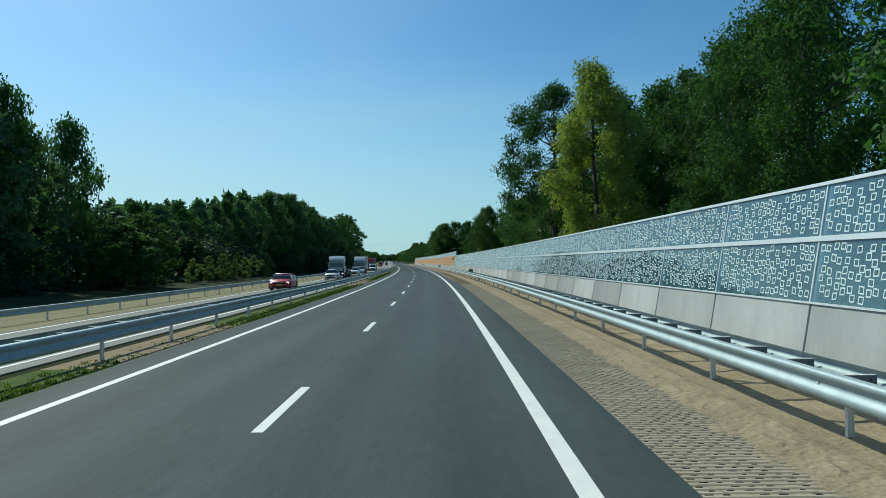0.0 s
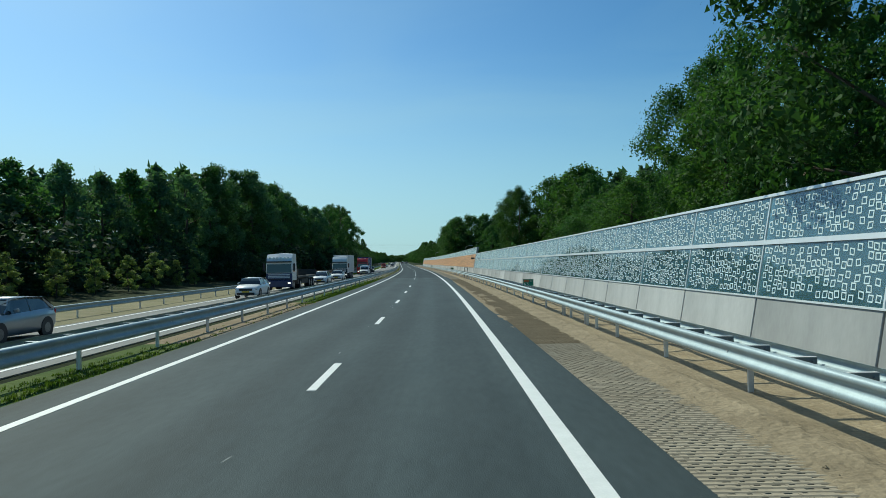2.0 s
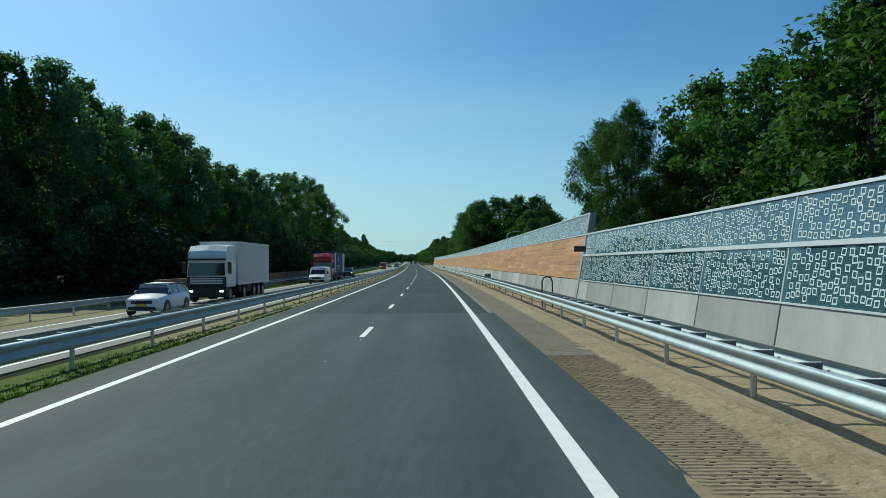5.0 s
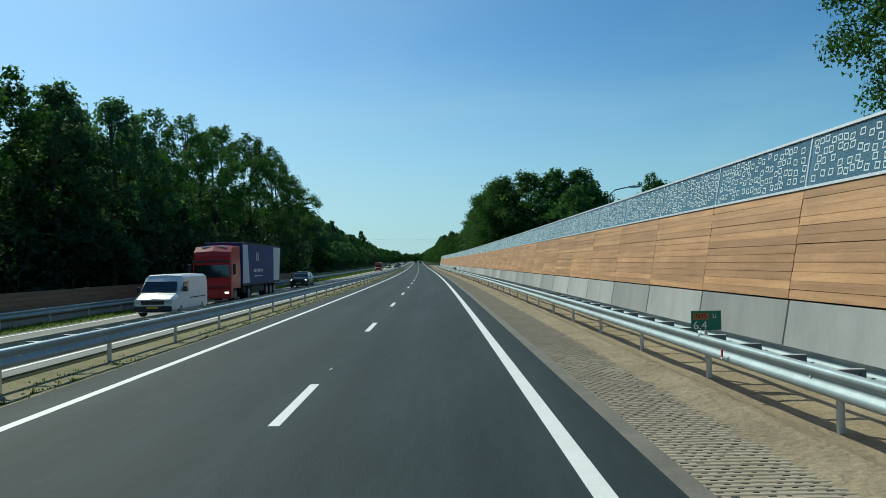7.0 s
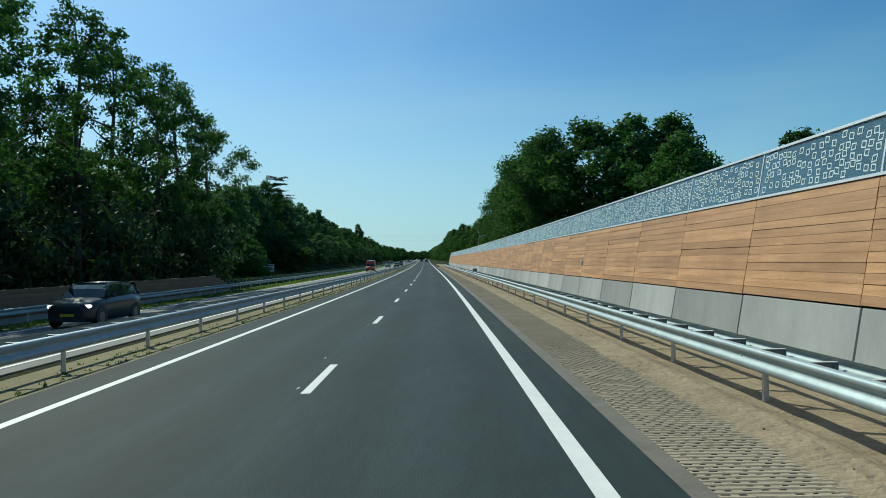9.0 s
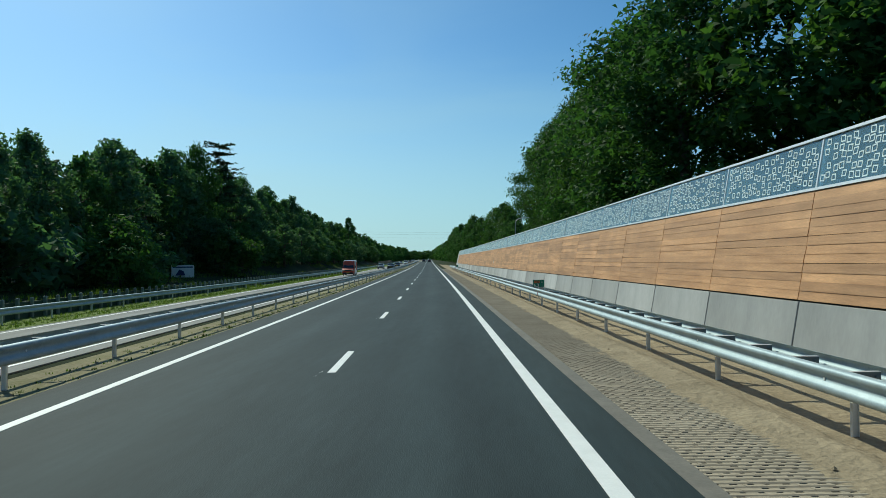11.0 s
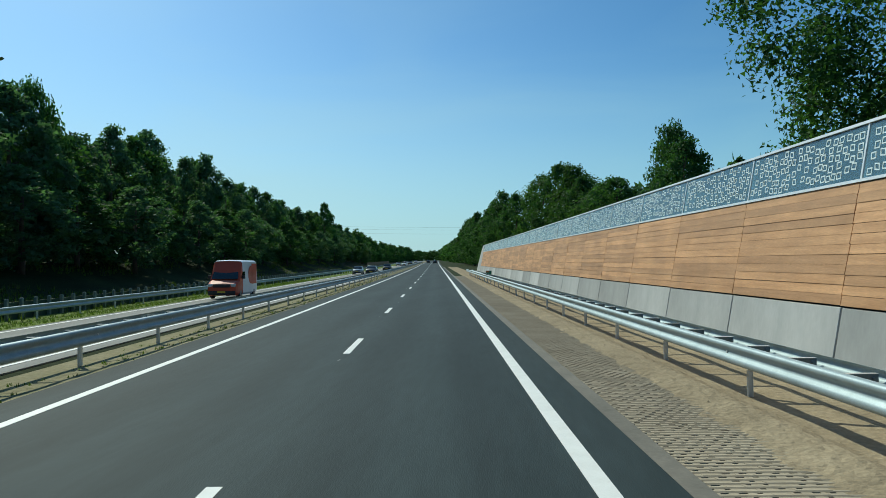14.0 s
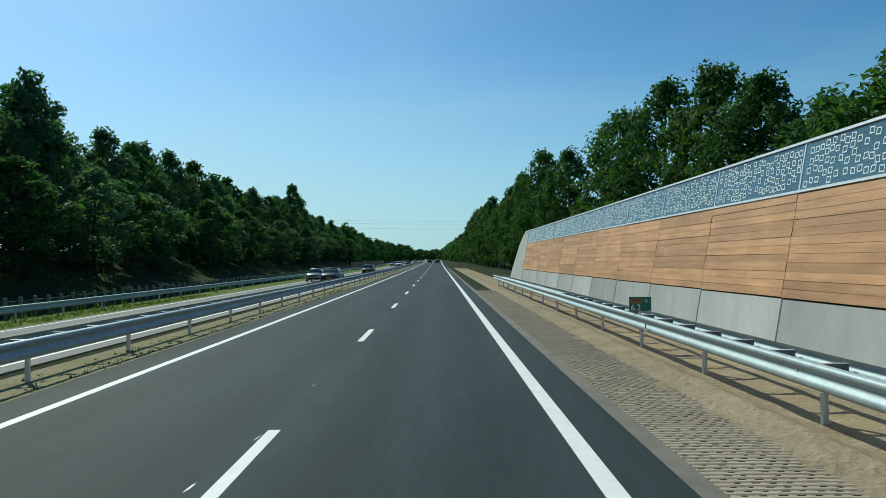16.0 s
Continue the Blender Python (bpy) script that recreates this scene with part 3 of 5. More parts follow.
for k, s in enumerate(BOARDED):
    m = station(s + 2, U_FOOT) @ Matrix.Translation((0, -1.992, 0))
    put("plinth_panel", plinth_b, wall_b, m)
    put("backing", backing_b, wall_b, m)
    p = put("pane", pane_b, wall_b, m @ Matrix.Translation((0, 0.03, 0)))
    p.visible_shadow = False
    tagged(put("square_print", PRINT_B[(k * 5 + k // 3) % 4], p), kind="stuff")
    put("mullion", mullion_b, wall_b, m @ Matrix.Translation((0, -0.025, 0)))
along("sill_rail", bar_profile(Z_WOOD + 0.005, 0.05, 0.1, 0.04), STEP + 0.1, 421, 4, ALU, parent=wall_b, label="white aluminium sill rail")
along("top_rail", bar_profile(Z_TOP, 0.05, 0.1, 0.035), STEP + 0.1, 421.5, 4, ALU, parent=wall_b, label="white aluminium top rail")

# raked concrete end piece that closes the boarded stretch
verts = []
for o in (0.02, -0.2):
    for s, z in ((419.62, -0.3), (428.0, -0.3), (426.8, 1.25), (424.3, 3.3), (422.6, 4.0), (421.6, 4.25), (419.62, 4.25)):
        verts.append(skin(s, z, o))
faces = [tuple(range(7)), tuple(reversed(range(7, 14)))] + [(i, i + 7, (i + 1) % 7 + 7, (i + 1) % 7) for i in range(7)]
put("end_panel", mesh_of("end_panel", verts, faces, CONCRETE), wall_b, None, "raked pale concrete end panel")
# concrete end face where the higher stretch begins
verts = []
for o in (0.03, -0.25):
    for s, z in ((STEP, -0.3), (STEP + 0.38, -0.3), (STEP + 0.38, 4.24), (STEP, 4.24)):
        verts.append(skin(s, z, o))
faces = [tuple(range(4)), (7, 6, 5, 4)] + [(i, i + 4, (i + 1) % 4 + 4, (i + 1) % 4) for i in range(4)]
put("end_panel", mesh_of("end_panel", verts, faces, CONCRETE), wall_b, None, "concrete end panel")

# ---- trees ----
def leaf_cloud(rnd, blobs, count, size, droop=0.0, core=0.12):
    """Many small leaf clumps over several uneven, soft-edged blobs, with fewer, larger ones inside."""
    verts, faces = [], []
    picks = rnd.choices(range(len(blobs)), [b[1] ** 2 for b in blobs], k=count)
    for b in picks:
        (cx, cy, cz), rad, sq = blobs[b]
        d = Vector((rnd.gauss(0, 1), rnd.gauss(0, 1), rnd.gauss(0, 1))).normalized()
        lump = 1 + 0.35 * noise.noise(d * 1.9 + Vector((cx, cy, cz)) * 3) + 0.45 * noise.noise(d * 4.5 + Vector((cz, cx, cy)))
        inner = rnd.random() < core
        r = rad * lump * (rnd.uniform(0.2, 0.65) if inner else 0.5 + 0.55 * rnd.random() ** 0.7)
        if rnd.random() < 0.04:
            r *= rnd.uniform(1.03, 1.2)
        k = size * (1.7 if inner else rnd.uniform(0.7, 1.3))
        p = Vector((cx + d.x * r, cy + d.y * r, cz + d.z * r * sq))
        q = (d + Vector((rnd.gauss(0, 0.9), rnd.gauss(0, 0.9), rnd.gauss(0, 0.9) + 0.4))).normalized()
        a = q.orthogonal().normalized()
        a.rotate(Matrix.Rotation(rnd.uniform(0, 6.28), 3, q))
        c = q.cross(a)
        i = len(verts)
        verts += [p - a * k + c * k * rnd.uniform(-0.3, 0.3), p + a * k * rnd.uniform(0.5, 1.0) + c * k * rnd.uniform(0.5, 0.9), p + a * k * rnd.uniform(0.3, 0.8) - c * k * rnd.uniform(0.4, 0.9) - Vector((0, 0, droop))]
        faces.append((i, i + 1, i + 2))
    return verts, faces


def trunk_mesh(rnd, height, radius, blobs, material, lean=0.3, limbs=9):
    bm = bmesh.new()
    pts = [Vector((0, 0, -0.3))]
    for k in range(1, 6):
        pts.append(Vector((rnd.uniform(-lean, lean) * k / 5, rnd.uniform(-lean, lean) * k / 5, height * k / 5)))
    for k in range(5):
        tube(bm, pts[k], pts[k + 1], radius * (1.15 - 0.2 * k), radius * (1.15 - 0.2 * (k + 1)) if k < 4 else radius * 0.12, 6)
    for (cx, cy, cz), rad, _ in blobs[:limbs]:
        z = max(height * 0.22, min(cz - math.hypot(cx, cy) * 0.6, height * 0.8))
        k = min(4, int(z / height * 5))
        start = pts[k].lerp(pts[k + 1], z / height * 5 - k)
        end = Vector((cx, cy, cz))
        mid = start.lerp(end, 0.5) + Vector((0, 0, -0.06 * (end - start).length))
        tube(bm, start, mid, radius * 0.34, radius * 0.2, 4)
        tube(bm, mid, end, radius * 0.2, radius * 0.06, 4)
        for _ in range(2):
            tip = end + Vector((rnd.uniform(-1, 1), rnd.uniform(-1, 1), rnd.uniform(-0.2, 1))) * rad * 0.8
            tube(bm, mid.lerp(end, rnd.uniform(0.3, 1)), tip, radius * 0.09, radius * 0.03, 3)
    return mesh_from(bm, "trunk", material, True)


def tree_kind(seed, height, spread, blobs_n, count, size, leaf, bark=BARK, low=0.3, fill=0.32, radius=0.3, droop=0.0, point=0.8):
    """Meshes of one kind of tree: trunk with limbs, and a crown of leaf clumps filling an uneven egg shape."""
    rnd = random.Random(seed)
    blobs = []
    for k in range(blobs_n):
        f = (k + 0.5) / blobs_n
        rel = f ** 0.9
        z = height * (low + (0.94 - low) * rel)
        prof = max(0.1, math.sin(math.pi * (0.16 + 0.84 * rel) ** 1.0)) ** point if rel > 0.4 else 0.75 + 0.3 * rel
        ang = k * 2.4 + rnd.uniform(-0.5, 0.5)
        rr = spread * prof * math.sqrt(rnd.uniform(0.05, 0.75))
        rad = spread * fill * rnd.uniform(0.75, 1.2) * (1.0 if rel < 0.85 else 0.8)
        blobs.append(((rr * math.cos(ang), rr * math.sin(ang), z - rad * 0.35), rad, rnd.uniform(0.65, 0.95)))
    v, f = leaf_cloud(rnd, blobs, count, size, droop)
    rnd.shuffle(blobs)
    return trunk_mesh(rnd, height * 0.9, radius, blobs, bark), mesh_of("crown", v, f, leaf)


def conifer_kind(seed, height):
    rnd = random.Random(seed)
    verts, faces = [], []
    bm = bmesh.new()
    tube(bm, (0, 0, -0.3), (0, 0, height * 0.985), 0.28, 0.04, 7)
    tiers = 11
    for t in range(tiers):
        z = height * (0.3 + 0.69 * t / (tiers - 1))
        reach = 4.6 * (1 - 0.55 * (t / tiers) ** 2) * rnd.uniform(0.65, 1.1)
        for k in range(6):
            ang = k * 1.047 + t * 0.7 + rnd.uniform(-0.3, 0.3)
            tip = Vector((math.cos(ang) * reach, math.sin(ang) * reach, z + rnd.uniform(-0.3, 0.5)))
            tube(bm, (0, 0, z - 0.2), tip, 0.06, 0.02, 4)
            for _ in range(52):
                f = rnd.uniform(0.15, 1.05)
                p = Vector((0, 0, z)).lerp(tip, f) + Vector((rnd.gauss(0, 0.35), rnd.gauss(0, 0.35), rnd.gauss(0, 0.09)))
                a = Vector((rnd.gauss(0, 1), rnd.gauss(0, 1), rnd.gauss(0, 0.3))).normalized() * 0.32
                c = a.cross(Vector((0, 0, 1))).normalized() * 0.2
                i = len(verts)
                verts += [p - a, p + c, p + a + Vector((0, 0, -0.06)), p - c]
                faces.append((i, i + 1, i + 2, i + 3))
    return mesh_from(bm, "trunk", BARK, True), mesh_of("crown", verts, faces, NEEDLE)


KINDS = {
    "near_a": (tree_kind(21, 18, 6.2, 76, 36000, 0.095, LEAF, low=0.28, fill=0.2), 18),
    "near_b": (tree_kind(22, 18, 5.8, 74, 36000, 0.095, LEAF, low=0.2, fill=0.2), 18),
    "near_c": (tree_kind(23, 18, 6.0, 72, 36000, 0.095, LEAF_LIGHT, low=0.22, fill=0.2), 18),
    "near_open": (tree_kind(24, 18, 6.4, 66, 34000, 0.095, LEAF, low=0.24, fill=0.18), 18),
    "mid_a": (tree_kind(25, 18, 6.2, 70, 13000, 0.15, LEAF, low=0.22, fill=0.21), 18),
    "mid_b": (tree_kind(26, 18, 5.9, 68, 13000, 0.15, LEAF, low=0.18, fill=0.21), 18),
    "mid_c": (tree_kind(27, 18, 6.0, 68, 13000, 0.15, LEAF_LIGHT, low=0.2, fill=0.21), 18),
    "oak_a": (tree_kind(1, 18, 6.2, 74, 7500, 0.215, LEAF, fill=0.2, low=0.2), 18),
    "oak_b": (tree_kind(2, 18, 5.8, 70, 7500, 0.215, LEAF, fill=0.2, low=0.15), 18),
    "oak_c": (tree_kind(3, 17, 6.4, 72, 7500, 0.215, LEAF_LIGHT, fill=0.2, low=0.18), 17),
    "wood_a": (tree_kind(4, 18, 5.6, 66, 5000, 0.28, LEAF_VEILED, fill=0.2, low=0.12), 18),
    "wood_b": (tree_kind(5, 18, 6.0, 66, 5000, 0.28, LEAF_VEILED, fill=0.2, low=0.1), 18),
    "wood_c": (tree_kind(6, 17, 5.4, 62, 5000, 0.27, LEAF, fill=0.2, low=0.1), 17),
    "edge_a": (tree_kind(31, 18, 5.8, 78, 10500, 0.17, LEAF_VEILED, low=0.1, fill=0.18), 18),
    "edge_b": (tree_kind(32, 18, 5.6, 76, 10500, 0.17, LEAF, low=0.12, fill=0.18), 18),
    "scrub": (tree_kind(33, 4, 3.0, 14, 800, 0.22, LEAF_SHADED, low=0.05, radius=0.05), 4),
    "lacy": (tree_kind(7, 18, 5.8, 46, 6500, 0.12, LEAF, low=0.36, fill=0.13, radius=0.24), 18),
    "yellow": (tree_kind(8, 15, 3.7, 46, 32000, 0.088, LEAF_YELLOW, low=0.12, fill=0.27, radius=0.2), 15),
    "birch": (tree_kind(9, 18, 3.8, 30, 8000, 0.12, LEAF, BIRCH_BARK, low=0.25, fill=0.36, radius=0.13, droop=0.3), 18),
    "conifer": (conifer_kind(10, 20), 20),
    "bush": (tree_kind(11, 4, 2.6, 16, 4500, 0.13, LEAF_LIGHT, low=0.05, radius=0.06), 4),
    "bush_dark": (tree_kind(12, 4, 3.0, 16, 1150, 0.22, LEAF_VEILED, low=0.05, radius=0.06), 4),
    "bush_shade": (tree_kind(17, 4, 3.0, 20, 2000, 0.14, LEAF_SHADED, low=0.05, radius=0.06), 4),
    "sapling": (tree_kind(13, 4.5, 1.1, 18, 2600, 0.08, LEAF_SUNLIT, low=0.1, radius=0.05), 4.5),
    "back": (tree_kind(14, 17, 6.0, 24, 1300, 0.62, LEAF_VEILED, low=0.05), 17),
    "far": (tree_kind(15, 16, 6.0, 22, 950, 0.66, LEAF_VEILED, low=0.08), 16),
    "far_b": (tree_kind(16, 16, 6.0, 22, 950, 0.66, LEAF, low=0.08), 16),
}
tree_rnd = random.Random(77)


def tree(kind, s, u, top, label, wide=1.0, name="tree", group="", turn=None):
    """A tree whose crown reaches top metres above the carriageway."""
    (trunk, crown), h0 = KINDS[kind]
    z = bank(s, u) - 0.05
    k = (top - z) / h0
    kw = max(k, 0.75) * wide if h0 > 10 else k * wide
    m = Matrix.Translation(way(min(s, 990), u, z) + Vector((0, max(0, s - 990), 0)))
    m = m @ Matrix.Rotation(tree_rnd.uniform(0, 6.28) if turn is None else turn, 4, "Z") @ Matrix.Diagonal((kw, kw, k, 1))
    ob = empty(name, m, label, "bush" if "bush" in name else "tree", group)
    put("trunk", trunk, ob)
    put("crown", crown, ob)
    return ob


BEHIND = []


def behind(kind, s, u, top, wide=1.0):
    """Note a tree of the deep background wood, joined into one mesh later."""
    h0 = KINDS[kind][1]
    z = bank(s, u) - 0.05
    k = (top - z) / h0
    m = Matrix.Translation(way(min(s, 990), u, z) + Vector((0, max(0, s - 990), 0)))
    BEHIND.append((kind, m @ Matrix.Rotation(tree_rnd.uniform(0, 6.28), 4, "Z") @ Matrix.Diagonal((max(k, 0.8) * wide, max(k, 0.8) * wide, k, 1))))


def row(kinds, s0, s1, step, u, tops, label, jitter=1.5, wide=1.0, uneven=0.7):
    """A loose row of trees; tops: pairs of (s, height)."""
    rnd = random.Random(round(s0 * 7 + s1 + step * 100))
    s, i = s0, 0
    while s <= s1:
        top = float(np.interp(s, [a for a, _ in tops], [b for _, b in tops]))
        uu = float(np.interp(s, [a for a, _ in u], [b for _, b in u])) if isinstance(u, tuple) else u
        spot = (kinds[i % len(kinds)], s + rnd.uniform(-1, 1) * step * 0.2, uu + rnd.uniform(-jitter, jitter), top + rnd.uniform(-1.0, 0.7) * uneven)
        if spot[0] in ("back", "far", "far_b"):
            behind(*spot, wide * rnd.uniform(0.9, 1.1))
        else:
            tree(*spot, label, wide * rnd.uniform(0.9, 1.1))
        s += step * rnd.uniform(0.85, 1.15)
        i += 1


DARK = "tall leafy woodland tree standing in deep green shade"
OAK = "broad green oak growing behind the noise barrier"
WOODLAND = ("wood_a", "wood_b", "wood_c")
# oncoming side: woodland edge
L_TOPS = ((60, 9), (75, 9.5), (87, 10.5), (100, 12), (124, 14), (143, 16), (152, 18), (160, 20.5), (180, 20.5), (198, 20), (207, 18), (220, 17.3), (280, 14))
row(("edge_a", "edge_b"), 148, 219, 6.5, ((148, -34), (160, -32), (200, -29), (240, -27)), L_TOPS, DARK)
row(("edge_b", "edge_a"), 220, 281, 7.5, -30, ((220, 15), (250, 14), (281, 13)), DARK)
for s, u, h, kind in ((218.5, -25, 17.5, "edge_a"), (226, -27, 17, "edge_b"), (234, -27, 16, "edge_a")):
    tree(kind, s, u, h, DARK)
tree("birch", 199, -31, 21.5, "slender birch with drooping pale green twigs")
row(WOODLAND, 80, 144, 6.5, ((80, -37), (140, -36), (160, -32), (200, -29), (240, -27)), L_TOPS, DARK)
row(("back",), 60, 214, 7.5, ((60, -47), (160, -42), (240, -35)), L_TOPS, DARK, 2)
for s, u, h, kind in ((71, -35, 18.5, "birch"), (64, -36, 16.5, "wood_b"), (56, -35, 17.5, "wood_a"), (50, -36, 18, "wood_c"), (60, -35, 19.5, "birch"), (74, -29, 8, "oak_c"), (68, -28, 6.5, "wood_c")):
    tree(kind, s, u, h, "dark tree with thin bare twigs at its top" if kind == "birch" else DARK)
for s, u, h in ((222, -23, 17.5), (229, -22.5, 18.5), (235, -23, 18), (240, -23, 19.5), (246, -24, 21), (252, -22, 21), (259, -23, 21), (266, -22, 21), (272, -22.5, 21), (277, -21.5, 18.5)):
    tree("lacy", s, u, h, "tall open-crowned tree with airy feathery foliage")
    tree("bush_shade", s, u - 0.5, 8.5, "dense shrub at the edge of the wood, shade put into its colour", 0.8, "bush")
    behind("back", s - 2, u - 12, 13)
R2_TOPS = ((284, 13), (322, 15), (335, 16.5), (344, 18), (356, 20), (380, 18.5), (391, 17), (411, 19.5), (423, 19.5), (430, 19.5), (440, 18), (450, 17.5), (466, 19), (485, 17.5), (517, 18), (560, 15), (605, 14.5), (640, 16.5), (700, 12))
row(WOODLAND, 286, 600, 7.0, ((286, -33), (340, -36), (600, -34)), R2_TOPS, DARK, 2, 1.0, 1.8)
row(("wood_b", "wood_c"), 352, 610, 9, ((352, -29), (400, -27.5), (610, -27)), ((352, 9), (400, 10), (610, 9)), DARK, 1.5)
row(("back",), 286, 600, 9.0, ((286, -44), (600, -44)), R2_TOPS, DARK, 2)
tree("birch", 357, -34, 21.5, "slender birch with drooping pale green twigs")
tree("conifer", 369, -34, 22, "tall dark pine with flat layered branches")
tree("birch", 382, -34, 19.5, "slender birch with drooping pale green twigs")
tree("wood_c", 514, -29, 19.3, "lone slender tree that tops the wood", 0.75)
tree("wood_a", 426, -33, 19.5, DARK, 0.8)
for s, u, h in ((318, -28, 6.5), (351, -28, 7.0)):
    tree("bush", s, u, h, "large sunlit yellow-green shrub at the wood's edge", 1.2, "bush")
for k in range(8):
    tree("sapling", 86 + 6.5 * k, -27.3, 3.0 + 0.4 * (k % 3), "young sunlit tree planted in front of the wood", 1.35, "young_tree", "young trees along the wood")
for i in range(66):
    s = 50 + i * 8.5
    if 262 < s < 284:
        continue
    tree("bush_dark" if s > 284 else "bush_shade", s, (-33 if s < 150 or s > 284 else -28) - (i % 3) * 2.0, 4.5 + (i % 4) * 1.2, "dense undergrowth shrub in the shade beneath the trees", 1.25, "bush")

# Low scrub added to stand in for tree shade on the ground.
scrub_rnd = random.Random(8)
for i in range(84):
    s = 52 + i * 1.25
    tree("scrub", s, -scrub_rnd.uniform(29.5, 33.0), scrub_rnd.uniform(0.0, 0.8), "low scrub added for the shade at the foot of the wood", 3.2, "bush")

# near side, behind the noise barrier
tree("yellow", 43.5, 12.4, 15.6, "slim tree with yellowing autumn leaves")
for s, u, h, kind in ((57.5, 12.4, 18.0, "near_open"), (60, 19, 17.5, "mid_b"), (53, 20, 17, "mid_b"), (48, 26, 20, "mid_a"), (33, 16.5, 13.5, "near_b"), (25, 16, 14, "near_a"), (38, 23, 17, "mid_c"), (15, 16, 15, "mid_b"), (60, 25, 20, "mid_c"),
                      (74, 18, 16, "near_b"), (80, 17, 12, "mid_c"), (80, 24, 15, "oak_a"), (84, 19.5, 14, "near_b"), (90, 20.5, 16.5, "near_a"), (103, 19, 9.5, "mid_c"), (110, 20, 9.5, "mid_b"), (118, 19, 8.5, "mid_a"), (5, 17, 16, "mid_c"), (70, 28, 20, "oak_a")):
    tree(kind, s, u, h, OAK, 0.95)
RW = ((108, 10), (118, 12.5), (124, 13.5), (131, 13.5), (137, 13), (142, 14.5), (148, 17.5), (154, 18), (168, 18.5), (177, 15), (184, 12), (200, 9))
row(("oak_c", "oak_a", "oak_b"), 110, 192, 6.6, 26.5, RW, "leafy green tree in the woodland behind the barrier")
row(("back",), 90, 200, 9, 36, ((90, 16), (150, 18), (200, 19)), DARK, 2)
for s, u, h, kind in ((181, 19.6, 17.3, "near_a"), (173, 19.5, 17, "near_c"), (176, 27, 16.5, "mid_b")):
    tree(kind, s, u, h, OAK, 0.9)
tree("lacy", 212, 19, 9.3, "small sparse tree showing over the barrier", 0.5)
for s, u, h, kind in ((298, 16.5, 19.5, "mid_a"), (291, 16.5, 19.5, "mid_b"), (288, 21, 20, "oak_c"), (286, 25.5, 20, "oak_b"), (286, 30, 20, "oak_a"), (292, 33, 18.5, "oak_c"), (296, 35.5, 17, "oak_b"), (272, 26, 15, "oak_b"), (281, 43, 17, "oak_a")):
    tree(kind, s, u, h, "broad rounded oak towering over the barrier", 1.25)
for s, u, h, kind in ((305, 16.5, 19, "mid_c"), (312, 16.5, 19, "mid_b"), (320, 17, 20, "mid_a"), (328, 17.5, 20.5, "near_c"), (336, 17, 20, "near_b"), (344, 18.5, 19.5, "near_a"), 
                      (364, 20, 7.0, "oak_b"), (373, 20, 8.0, "oak_c"), (382, 18, 10, "oak_a"), (391, 19, 10.5, "oak_c"), (398, 20, 10, "oak_b"), (405, 20, 13, "oak_a"), (411, 20, 15.5, "oak_c"), (421, 20, 17, "oak_a"), (430, 19, 16.5, "oak_c"), (440, 16, 14.5, "oak_b"), (447, 14.5, 15.5, "oak_a")):
    tree(kind, s, u, h, OAK, 0.95)
tree("birch", 402, 30, 19.5, "birch with drooping crown among the oaks", 1.1)
tree("oak_b", 395, 29, 16, OAK)
row(("back",), 365, 600, 9, 32, ((365, 12), (600, 16)), DARK, 2)
row(("wood_c", "oak_a", "wood_c"), 456, 640, 7, 14.8, ((456, 15.5), (475, 14.5), (520, 15.5), (590, 16.5), (640, 15)), "roadside oak in a long row", 0.8, 0.85, 2.4)
# distance, both sides
row(("far", "far_b"), 606, 980, 9, ((606, -35), (980, -25)), ((606, 14), (640, 17), (700, 12.5), (980, 13)), "distant tree of the roadside wood", 2)
row(("far_b", "far"), 645, 980, 9, ((645, 16), (980, 8)), ((645, 15), (760, 13), (980, 13)), "distant tree of the roadside wood", 2)
# the wood that closes the view where the road bends away
rnd = random.Random(5)
for i in range(30):
    behind(("far", "far_b")[i % 2], 960 + rnd.uniform(0, 40), -75 + i * 5, 9 + rnd.uniform(-1, 2), 1.3)
    behind(("far_b", "far")[i % 2], 1010 + rnd.uniform(0, 40), -78 + i * 5.5, 10 + rnd.uniform(-1, 2), 1.4)
# low scrub right behind the glazing
for i in range(42):
    s = -16 + i * 8.6 + (i % 3)
    tree("bush_dark", s, 12.4 + (i % 4) * 0.7, (3.2 if s < 140 else 2.9) + 0.5 * (i % 3), "dense dark shrub close behind the barrier", 0.9, "bush")

# join the deep background wood, and the distant one, into one object each
for name, kinds, leaf, words in (("background_wood", ("back",), LEAF_VEILED, "dense dark green wood behind the roadside trees"),
                                 ("distant_wood", ("far", "far_b"), LEAF, "distant mid-green wood closing the view ahead")):
    all_v = []
    for kind, m in BEHIND:
        if kind not in kinds:
            continue
        me = KINDS[kind][0][1]
        co = np.empty(len(me.vertices) * 3, np.float32)
        me.vertices.foreach_get("co", co)
        mm = np.array(m)
        all_v.append(co.reshape(-1, 3) @ mm[:3, :3].T + mm[:3, 3])
    all_v = np.concatenate(all_v)
    wood = mesh_of(name, all_v.tolist(), np.arange(len(all_v)).reshape(-1, 3).tolist(), leaf)
    tagged(put(name, wood), words, "woodland", kind="stuff")

# ---- vehicles ----
def paint(name, c, rough=0.36, metal=0.0):
    m = mat(name, c, tuple(min(1, x * 1.08) for x in c), rough, 3, 3, metal=metal, fine=0.04)
    m.node_tree.nodes["Principled BSDF"].inputs["Coat Weight"].default_value = 0.25
    return m


